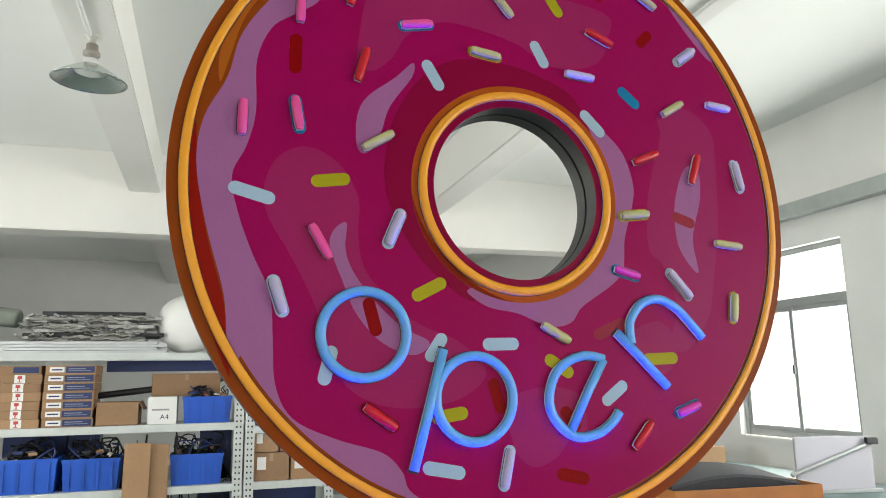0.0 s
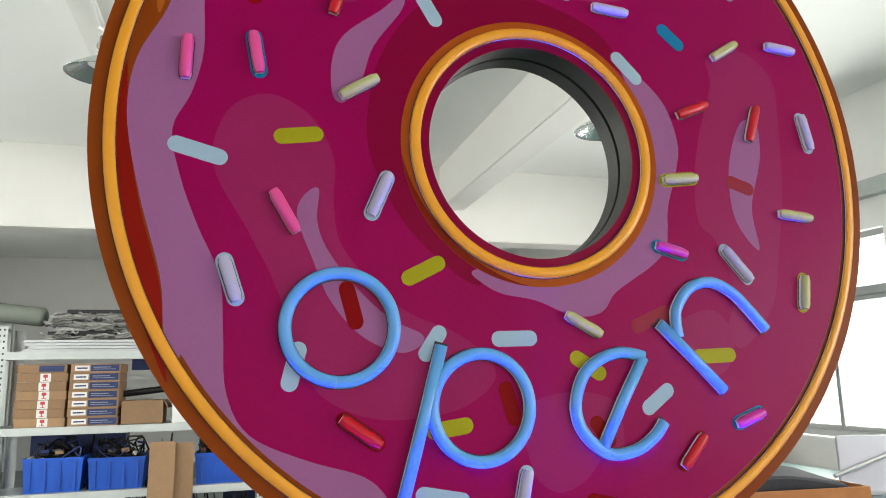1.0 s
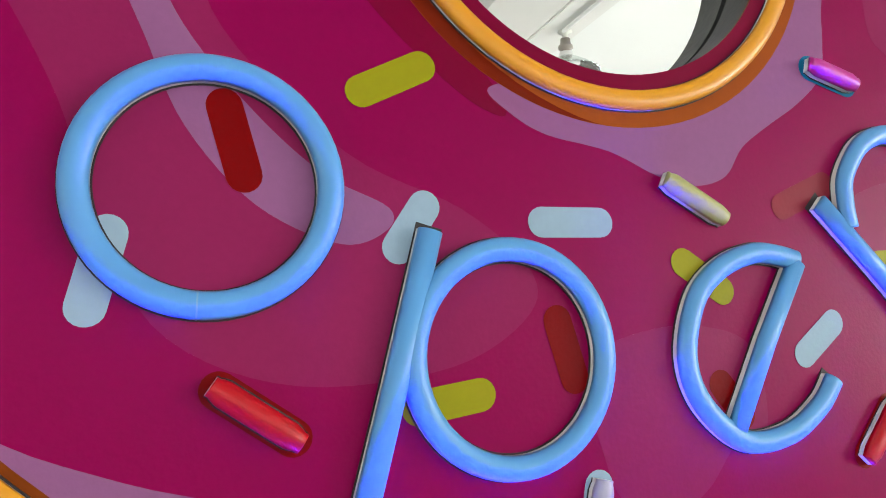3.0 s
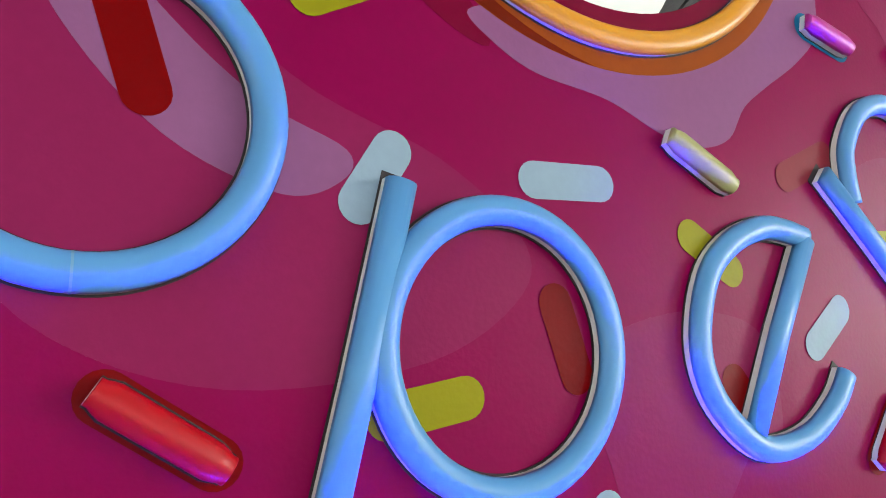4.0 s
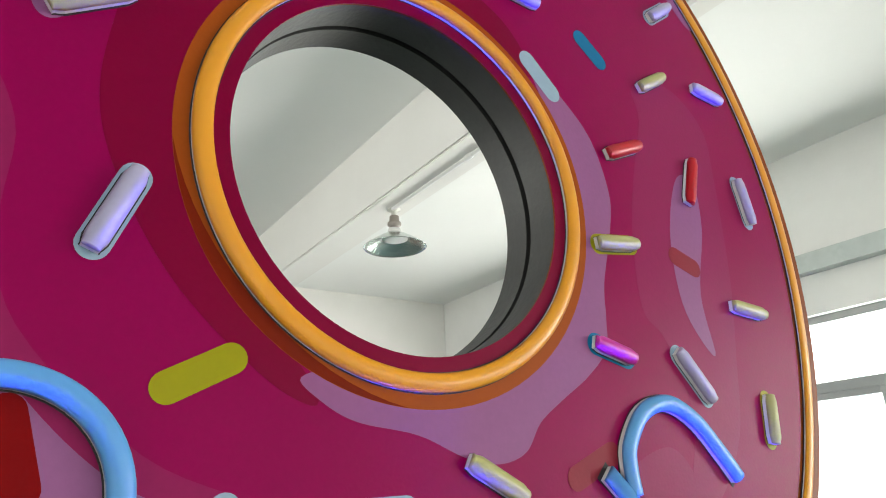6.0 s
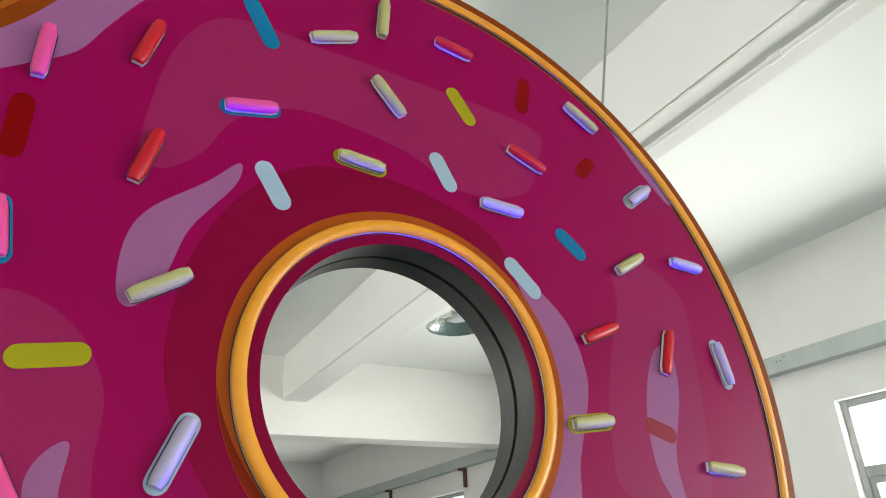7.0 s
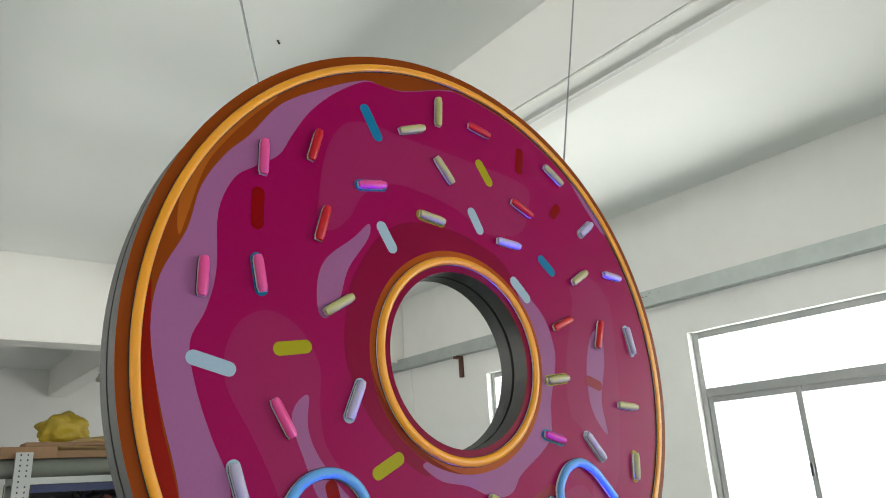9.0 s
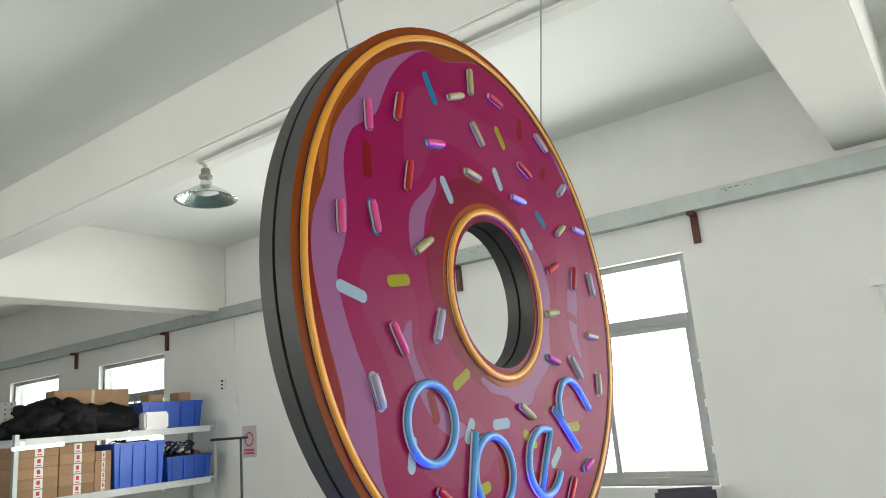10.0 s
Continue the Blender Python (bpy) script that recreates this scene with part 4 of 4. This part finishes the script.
tagged(finish("steel_cabinet", box(-0.75, 0.66, 8.2, 8.5, 0.065, 1.25, 0.006), NAVY), "navy blue panel added to darken the rack interior", "cabinet")
BAY = Matrix.Translation((0.2, 0, 0.05))
oddments(1.95, 2.45, 9.3, 9.72, 1.302, 0.55, 33)
oddments(1.25, 2.0, 9.4, 9.72, 1.56, 0.3, 34)
oddments(1.6, 2.8, 9.32, 9.78, 1.952, 0.08, 35, "flattened dark sheets behind the roll")
# black back added to stand in for the dark inside of this rack
tagged(finish("steel_cabinet", box(0.62, 3.04, 9.88, 10.1, 0, 1.9, 0.006), DARK), "black panel added to darken the rack interior", "cabinet")
BAY = Matrix.Translation((0.35, 0, -0.055))
part("board", box(-2.94, -0.31, 7.51, 8.14, 0.1, 0.12), RACK, R1)
open_carton(-2.75, -2.32, 7.56, 8.0, 0.122, 0.56)
oddments(-2.3, -1.5, 7.56, 8.0, 0.122, 0.62, 21)
oddments(-1.05, -0.4, 7.56, 8.0, 0.122, 0.6, 23)
tagged(finish("white_roll", lathe([(0.0, 0.0), (0.085, 0.0), (0.09, 0.006), (0.09, 0.44), (0.085, 0.447), (0.03, 0.447), (0.03, 0.3), (0.0, 0.3)], 28), WHITEPL, smooth=True), "white plastic roll standing on the low shelf", "roll").matrix_basis = BAY @ Matrix.Translation((-1.72, 7.62, 0.122))
tagged(finish("yellow_cable", sweep([tuple(v) for v in smooth_loop([(-2.3 + 0.2 * math.cos(k * 1.1), 7.6 + 0.05 * math.sin(k * 1.7), 0.5 + 0.03 * math.sin(k * 0.9)) for k in range(12)], False, 6)], 0.011, sides=8), YELLOWBAG, smooth=True), "coil of yellow cable lying over the low shelf", "cable")
oddments(-2.7, -2.1, 7.98, 8.12, 0.667, 0.5, 51, "dark blue and black parts behind the bins")
oddments(-2.0, -1.3, 7.99, 8.12, 0.667, 0.48, 52, "dark parts and cables behind the bins")
oddments(-1.0, -0.4, 7.99, 8.12, 0.667, 0.5, 53, "dark parts and cables behind the bins")
tagged(finish("shelf_rail", box(-1.76, -0.35, 8.06, 8.1, 1.86, 1.98, 0.003), NAVY), "navy blue painted steel rail", "rail")
# top of the rack: trays, wrapped panels, globe
tray = thing("aluminium_bars", "stack of long bright aluminium profiles", "bars")
for k in range(4):
    for j in range(3):
        part("profile", box(-2.72 + 0.05 * ((k + j) % 3), -1.12 - 0.05 * ((2 * k + j) % 4), 7.52 + 0.09 * j + 0.012 * k, 7.6 + 0.09 * j + 0.012 * k, 2.047 + 0.032 * k, 2.074 + 0.032 * k, 0.004), ALU, tray)
pile = thing("wrapped_panels", "pile of dark flat panels in crumpled clear wrap", "panels")
for k in range(7):
    a = -2.55 + random.uniform(0, 0.25)
    b = -1.2 + random.uniform(-0.25, 0.05)
    bm = box(a, b, 7.58 + random.uniform(0, 0.05), 8.1, 2.178 + k * 0.045, 2.178 + k * 0.045 + 0.036, 0.004)
    part("panel", bm, (WRAP, DARK, WRAP, WRAP, DARK, WRAP, DARK)[k], pile)
bm = bmesh.new()
for k in range(90):
    x, z = random.uniform(-2.6, -1.6), 2.185 + random.random() ** 1.4 * 0.27
    ln, y = random.uniform(0.08, 0.4), random.uniform(7.53, 7.6)
    row = [(x + ln * j / 5, y + random.uniform(-0.02, 0.02), z + random.uniform(-0.014, 0.014)) for j in range(6)]
    lo = [bm.verts.new(q) for q in row]
    hi = [bm.verts.new((q[0], q[1] + random.uniform(0.02, 0.06), q[2] + random.uniform(0.008, 0.03))) for q in row]
    back = [bm.verts.new((q[0], q[1] + 0.08, q[2] - 0.004)) for q in row]
    for j in range(5):
        bm.faces.new((lo[j], lo[j + 1], hi[j + 1], hi[j]))
        bm.faces.new((hi[j], hi[j + 1], back[j + 1], back[j]))
        bm.faces.new((back[j], back[j + 1], lo[j + 1], lo[j]))
    bm.faces.new((lo[0], hi[0], back[0]))
    bm.faces.new((lo[5], back[5], hi[5]))
part("wrap_folds", bm, WRAP, pile)
tagged(finish("globe_shade", lathe([(0.0001, -0.33)] + [(0.33 * math.cos(a), 0.33 * math.sin(a)) for a in [radians(-88 + 8 * k) for k in range(23)]] + [(0.0001, 0.33)], 40), GLOBE, smooth=True), "large round white globe lying on the rack", "globe").matrix_basis = BAY @ Matrix.Translation((-0.93, 7.86, 2.376))
# a roll hanging over the rack on the west side
tagged(finish("fabric_roll", sweep([(-4.2, 8.0, 2.62), (-3.4, 7.9, 2.52), (-2.62, 7.8, 2.42)], 0.1, sides=20), ROLLGREY, smooth=True), "grey-green rolled sheet lying across racks", "roll")
rack(-5.05, -2.98, 7.5, 8.15, (0.665, 1.3, 2.31), 2.36, "grey steel storage rack beside the wall", base=0.065)

# next rack: cartons
for (a, b, z0, z1) in ((-0.18, 0.08, 0.97, 1.2), (0.1, 0.42, 0.97, 1.22), (-0.18, 0.2, 0.667, 0.96), (0.22, 0.62, 0.667, 0.95), (-0.16, 0.4, 1.252, 1.5)):
    carton(a, b, 7.56, 7.98, z0, z1, tags=((0.1, 0.35, 0.4, 0.85, PAPER),))

BAY = Matrix.Translation((0.2, 0, 0.05))
# rack by the end of the beam: roll, sacks, dark bins
tagged(finish("fabric_roll", sweep([(0.35, 9.45, 2.062), (1.6, 9.46, 2.062), (2.8, 9.47, 2.062)], 0.11, sides=24), ROLLGREY, smooth=True), "thick grey-green fabric roll on the top shelf", "roll")


def crumpled(name, cx, cy, cz, sx, sy, sz, m, label, category, seed):
    bm = bmesh.new()
    bmesh.ops.create_icosphere(bm, subdivisions=4, radius=1.0)
    for v in bm.verts:
        n = noise.noise(v.co * 1.7 + Vector((seed, 0, 0))) * 0.35 + noise.noise(v.co * 4.0 + Vector((0, seed, 0))) * 0.16 + abs(noise.noise(v.co * 9.0 + Vector((seed, seed, 0)))) * 0.14
        v.co *= 1 + n
        v.co = Vector((v.co.x * sx, v.co.y * sy, max(v.co.z, -0.75) * sz))
    ob = finish(name, bm, m, smooth=True)
    ob.matrix_basis = BAY @ Matrix.Translation((cx, cy, cz + 0.75 * sz))
    return tagged(ob, label, category)


crumpled("yellow_sack", 1.12, 9.6, 2.36, 0.3, 0.2, 0.2, YELLOWBAG, "crumpled yellow plastic sack", "sack", 3.1)
for (a, b, z0, z1) in ((0.45, 1.05, 2.174, 2.31), (1.05, 1.9, 2.174, 2.26), (0.7, 1.6, 2.312, 2.36)):
    carton(a, b, 9.35, 9.8, z0, z1, label="flattened brown cardboard on the roll", tape=False)
carton(2.4, 2.75, 9.36, 9.8, 2.174, 2.25, label="small flat brown cardboard carton", tape=False)
crumpled("packing_paper", 1.35, 9.6, 2.27, 0.5, 0.2, 0.09, mat("tan_packing_paper", (0.42, 0.3, 0.13), 0.8, vary=0.15, bump=0.3, bump_scale=30), "crumpled tan packing paper on flattened cardboard", "paper", 6.3)
bin_box(1.3, 1.95, 9.3, 9.75, 1.302, 1.6, label="dark blue bin with loose parts")
carton(0.75, 1.22, 9.32, 9.75, 1.302, 1.64, tape=False)
carton(2.5, 2.9, 9.32, 9.8, 1.302, 1.72)
for k in range(5):
    tagged(finish("black_tube", sweep([(0.8 + 0.3 * k, 9.4, 1.64), (1.1 + 0.3 * k, 9.5, 1.7 + 0.02 * k)], 0.03, sides=12), DARK, smooth=True), "black tube lying on the bins", "tube")
tagged(finish("shelf_rail", box(0.8, 2.85, 9.3, 9.34, 1.78, 1.87, 0.003), NAVY), "navy blue painted steel rail", "rail")

BAY = Matrix.Identity(4)
# rack by the window wall
LABELS = ((0.4, 0.62, 0.04, 0.96, PAPER), (0.47, 0.55, 0.4, 0.8, LABEL_RED), (0.45, 0.57, 0.14, 0.24, LABEL_RED))
for x0, x1, rows in ((2.67, 3.09, 5), (3.1, 3.49, 5), (3.495, 3.685, 4)):
    for k in range(rows):
        z = 1.172 + k * 0.111
        j = random.uniform(-0.006, 0.006)
        carton(x0 + j, x1 + j, 7.75 + j, 8.2 + j, z, z + 0.109, tape=False, label="flat brown carton with a white and red label", group="flat cartons", tags=LABELS)
bin_box(3.72, 4.36, 7.75, 8.22, 1.172, 1.68)
bin_box(4.4, 5.03, 7.75, 8.22, 1.172, 1.46)
oddments(4.44, 5.0, 7.8, 8.18, 1.42, 0.22, 41, "dark parts and red-brown straps heaped in a bin")
bin_box(4.17, 5.02, 7.92, 8.25, 1.812, 2.15, filled=False)
carton(4.3, 4.5, 8.0, 8.2, 2.152, 2.24, tape=False, label="small brown carton standing on a blue bin")
carton(4.72, 4.9, 8.0, 8.2, 2.152, 2.26, tape=False, label="small brown carton standing on a blue bin")
carton(3.16, 4.06, 8.05, 8.27, 1.812, 2.33)
tagged(finish("storage_tub", box(4.1, 4.42, 7.74, 7.9, 1.812, 2.02, 0.02), WHITEPL), "translucent white plastic tub", "tub")
crumpled("black_bag", 3.66, 7.9, 1.812, 0.4, 0.17, 0.19, BAGBLACK, "heap of shiny black plastic bags", "bag", 5.2)
crumpled("black_bag", 2.98, 7.92, 1.812, 0.36, 0.18, 0.21, BAGBLACK, "heap of shiny black plastic bags", "bag", 8.4)
crumpled("black_bag", 3.3, 7.84, 1.812, 0.26, 0.14, 0.22, BAGBLACK, "heap of shiny black plastic bags", "bag", 1.4)
crumpled("black_bag", 3.08, 8.02, 2.05, 0.22, 0.14, 0.11, BAGBLACK, "black plastic bag on top of the heap", "bag", 2.7)
TUBE_LIT = mat("lit_tube_glass", (0.85, 0.85, 0.85), 0.2)
TUBE_LIT.node_tree.nodes["Principled BSDF"].inputs["Emission Color"].default_value = (1.0, 0.97, 0.95, 1)
TUBE_LIT.node_tree.nodes["Principled BSDF"].inputs["Emission Strength"].default_value = 1.5
for x, half in ((4.05, 0.21), (2.85, 0.26)):
    tagged(finish("tube_lamp", sweep([(x - half, 7.69, 1.715), (x + half, 7.69, 1.725)], 0.022, sides=12), TUBE_LIT, smooth=True), "lit white fluorescent tube hung under the shelf edge", "tube")
BAY = Matrix.Translation((0, -0.52, 0.05))
pole = thing("pipe_stand", "black steel pipe stand beside the rack", "stand")
part("upright", sweep([(4.7, 7.22, 0), (4.7, 7.22, 1.56)], 0.016, sides=10), DARK, pole, smooth=True)
part("crossbar", sweep([(4.7, 7.1, 1.575), (4.7, 7.8, 1.575)], 0.016, sides=10), DARK, pole, smooth=True)

BAY = Matrix.Translation((0, -0.37, 0.06))
part("foot", box(4.66, 4.74, 7.18, 7.26, -0.06, 0.01, 0.004), DARK, pole)
# wall fittings
ns = thing("safety_notice", "white safety notice with a red prohibition ring and red bars", "sign")
part("board", box(X1 - 0.008, X1 - 0.001, 7.53, 7.81, 1.3, 1.7, 0.002), mat("faded_notice_print", (0.5, 0.45, 0.47), 0.5, vary=0.1), ns)
bm = lathe([(0.07, 0), (0.09, 0), (0.09, 0.002), (0.07, 0.002), (0.07, 0)], 32)
bmesh.ops.transform(bm, matrix=pose(X1 - 0.011, 7.67, 1.53, 0, 90, 0), verts=bm.verts)
part("ring", bm, LABEL_RED, ns)
for k in range(2):
    part("text_bar", box(X1 - 0.011, X1 - 0.0085, 7.57, 7.77, 1.34 + k * 0.04, 1.365 + k * 0.04), LABEL_RED, ns)
cn = thing("wall_conduit", "white cable conduit with switch boxes on the wall", "conduit")
part("tube", sweep([(X1 - 0.012, 7.95, 3.28), (X1 - 0.012, 7.93, 2.5), (X1 - 0.012, 7.9, 1.98)], 0.01, sides=10), WHITEPL, cn, smooth=True)
part("switch", box(X1 - 0.04, X1 - 0.001, 7.84, 7.94, 1.88, 1.98, 0.004), WHITEPL, cn)
sk = part("socket", box(X1 - 0.03, X1 - 0.001, 8.15, 8.24, 2.2, 2.36, 0.004), WHITEPL, cn)
for z in (2.225, 2.275, 2.325):
    part("socket_hole", box(X1 - 0.032, X1 - 0.0295, 8.17, 8.22, z - 0.012, z + 0.012, 0.001), DARK, sk)

# ---- by the near windows ----
BAY = Matrix.Translation((0.0, -0.4, 0))
tb = thing("work_table", "work table with a dark teal top under the window", "table")
part("tabletop", box(2.1, 5.0, 2.9, 6.4, 0.72, 0.76, 0.006), TEALTOP, tb)
for x in (2.2, 4.9):
    for y in (3.0, 6.3):
        part("leg", box(x - 0.025, x + 0.025, y - 0.025, y + 0.025, 0, 0.72, 0.004), STEEL, tb)
ob = thing("carton", "open orange carton holding charcoal foam", "box", "cartons", pose(2.57, 3.3, 0.762, 0, 0, -6))
bm = bmesh.new()
for (a, b, c0, d0) in ((-0.5, 0.4, -0.3, -0.292), (-0.5, 0.4, 0.292, 0.3), (-0.5, -0.492, -0.292, 0.292), (0.392, 0.4, -0.292, 0.292)):
    add_box(bm, a, b, c0, d0, 0, 0.3, 0.001)
add_box(bm, -0.5, 0.4, -0.3, 0.3, 0, 0.006)
part("carton_body", bm, ORANGE_CARD, ob)
fm = thing("foam_slab", "charcoal grey foam slab on the orange carton", "foam", m=pose(2.54, 3.32, 1.03, 4, -3, -8))
bm = bmesh.new()
rows = []
for k in range(13):
    u = k / 12
    z = 0.035 * math.sin(math.pi * u) - 0.045 * u * u
    half = 0.24 - 0.03 * math.sin(3 * u)
    rows.append([bm.verts.new((-0.42 + 0.78 * u, y, z + h)) for y, h in ((-half, 0.012), (-half + 0.012, 0.0), (half - 0.012, 0.0), (half, 0.012), (half, 0.068), (half - 0.014, 0.08), (-half + 0.014, 0.08), (-half, 0.068))])
for p, q in zip(rows, rows[1:]):
    for k in range(8):
        bm.faces.new((p[k], p[(k + 1) % 8], q[(k + 1) % 8], q[k]))
bm.faces.new(rows[0][::-1])
bm.faces.new(rows[-1])
part("slab", bm, FOAM, fm)
carton(4.4, 4.75, 6.0, 6.35, 0.762, 0.94, label="small pale carton on the table", tape=False)
bd = thing("folding_board", "grey lilac folding board with an aluminium clamp arm", "board", m=pose(4.3, 4.2, 0.762, 0, 0, -14))
part("panel", box(-0.31, 0.31, -0.012, 0.012, 0.02, 0.42, 0.004), PANELGREY, bd)
part("arm", sweep([(-0.36, -0.03, 0.14), (0.3, -0.03, 0.37)], 0.018, sides=8), ALU, bd)
part("foot_bar", box(-0.36, 0.36, -0.03, 0.02, 0.0, 0.025, 0.003), ALU, bd)
part("clamp", box(0.25, 0.34, -0.06, -0.02, 0.36, 0.41, 0.004), DARK, bd)


BAY = Matrix.Identity(4)
# small plant on the window sill
pl = thing("potted_plant", "small green leafy plant in a white pot on the sill", "plant", m=pose(X1 - 0.08, 2.87, 0.967))
part("pot", lathe([(0.0, 0.0), (0.04, 0.0), (0.055, 0.1), (0.06, 0.1), (0.06, 0.11), (0.05, 0.11), (0.048, 0.095), (0.0, 0.095)], 24), WHITEPL, pl, smooth=True)
bm = bmesh.new()
for k in range(46):
    a, r, z = random.uniform(0, 6.28), random.uniform(0.02, 0.11), random.uniform(0.1, 0.26)
    base = Vector((0.02 * math.cos(a), 0.02 * math.sin(a), 0.1))
    tip = Vector((r * math.cos(a), r * math.sin(a), z))
    side = Vector((-math.sin(a), math.cos(a), 0)) * random.uniform(0.012, 0.02)
    mid = base.lerp(tip, 0.6) + Vector((0, 0, 0.02))
    v = [bm.verts.new(q) for q in (base, mid + side, tip, mid - side, mid + Vector((0, 0, -0.006)))]
    bm.faces.new((v[0], v[1], v[4]))
    bm.faces.new((v[1], v[2], v[4]))
    bm.faces.new((v[2], v[3], v[4]))
    bm.faces.new((v[3], v[0], v[4]))
tagged(part("foliage", bm, LEAF, pl), kind="stuff")

# chair by the window
ch = thing("office_chair", "dark slate padded chair standing by the window", "chair", m=pose(4.5, 1.353, 0, 0, 0, 25))
SLATE = mat("slate_fabric", (0.05, 0.05, 0.065), 0.85, vary=0.15, scale=60, bump=0.2, bump_scale=200)
part("seat", box(-0.23, 0.23, -0.22, 0.22, 0.42, 0.5, 0.03), SLATE, ch)
part("backrest", box(0.17, 0.23, -0.2, 0.24, 0.55, 1.03, 0.025), SLATE, ch)
for sx in (-0.2, 0.2):
    for sy in (-0.19, 0.19):
        part("leg", sweep([(sx, sy, 0), (sx, sy, 0.42)], 0.014, sides=10), DARK, ch, smooth=True)
for sy in (-0.12, 0.16):
    part("back_bar", sweep([(0.215, sy, 0.45), (0.215, sy, 0.6)], 0.012, sides=8), DARK, ch, smooth=True)

# fixing marks on the ceiling, box on the wall, stickers on the frames
for x, y in ((0.927, 1.648), (0.946, 1.674), (-0.144, 2.695), (-0.136, 2.73), (1.017, 2.77), (1.031, 2.785)):
    tagged(finish("ceiling_fixing", lathe([(0.0, 0.0), (0.008, 0.0), (0.006, -0.008), (0.0, -0.008)], 10), DARK), "small dark metal fixing stub on the ceiling", "fixing", "ceiling fixings").matrix_basis = Matrix.Translation((x, y, ZC))
wb = thing("wall_box", "small white junction box on the wall", "box")
part("box", box(X1 - 0.04, X1 - 0.001, -0.045, 0.055, 2.37, 2.44, 0.004), WHITEPL, wb)
part("cable", sweep([(X1 - 0.01, 0.0, 2.37), (X1 - 0.01, -0.01, 1.6), (X1 - 0.01, -0.03, 0.9)], 0.006, sides=8), WHITEPL, wb, smooth=True)
for (yy, lo, hi) in ((1.39, 0.965, 2.29), (4.42, 1.02, 2.33)):
    for k in range(9):
        z = lo + 0.12 + k * (hi - lo - 0.2) / 9
        tagged(finish("frame_sticker", box(X1 + 0.067, X1 + 0.0698, yy + 0.02, yy + 0.036, z, z + random.uniform(0.02, 0.07)), (mat('faded_navy_sticker', (0.2, 0.22, 0.3), 0.6), PAPER, mat('faded_red_sticker', (0.5, 0.3, 0.28), 0.6))[k % 3]), "leftover protective sticker strip on the window frame", "sticker", "frame stickers")

# sticks and sheets over the black bags
for k in range(9):
    y = 9.7 + 0.33 * k
    tagged(finish("black_strip", sweep([(4.62 + random.uniform(-0.1, 0.1), y, 2.12 + random.uniform(-0.08, 0.12)), (4.85, y + 0.35, 2.2 + random.uniform(-0.06, 0.1)), (5.0, y + 0.6, 2.16 + random.uniform(-0.1, 0.1))], random.uniform(0.012, 0.03), sides=8, squash=0.5), BAGBLACK), "black rubber strip lying over the bags", "strip", "strips on the bags")
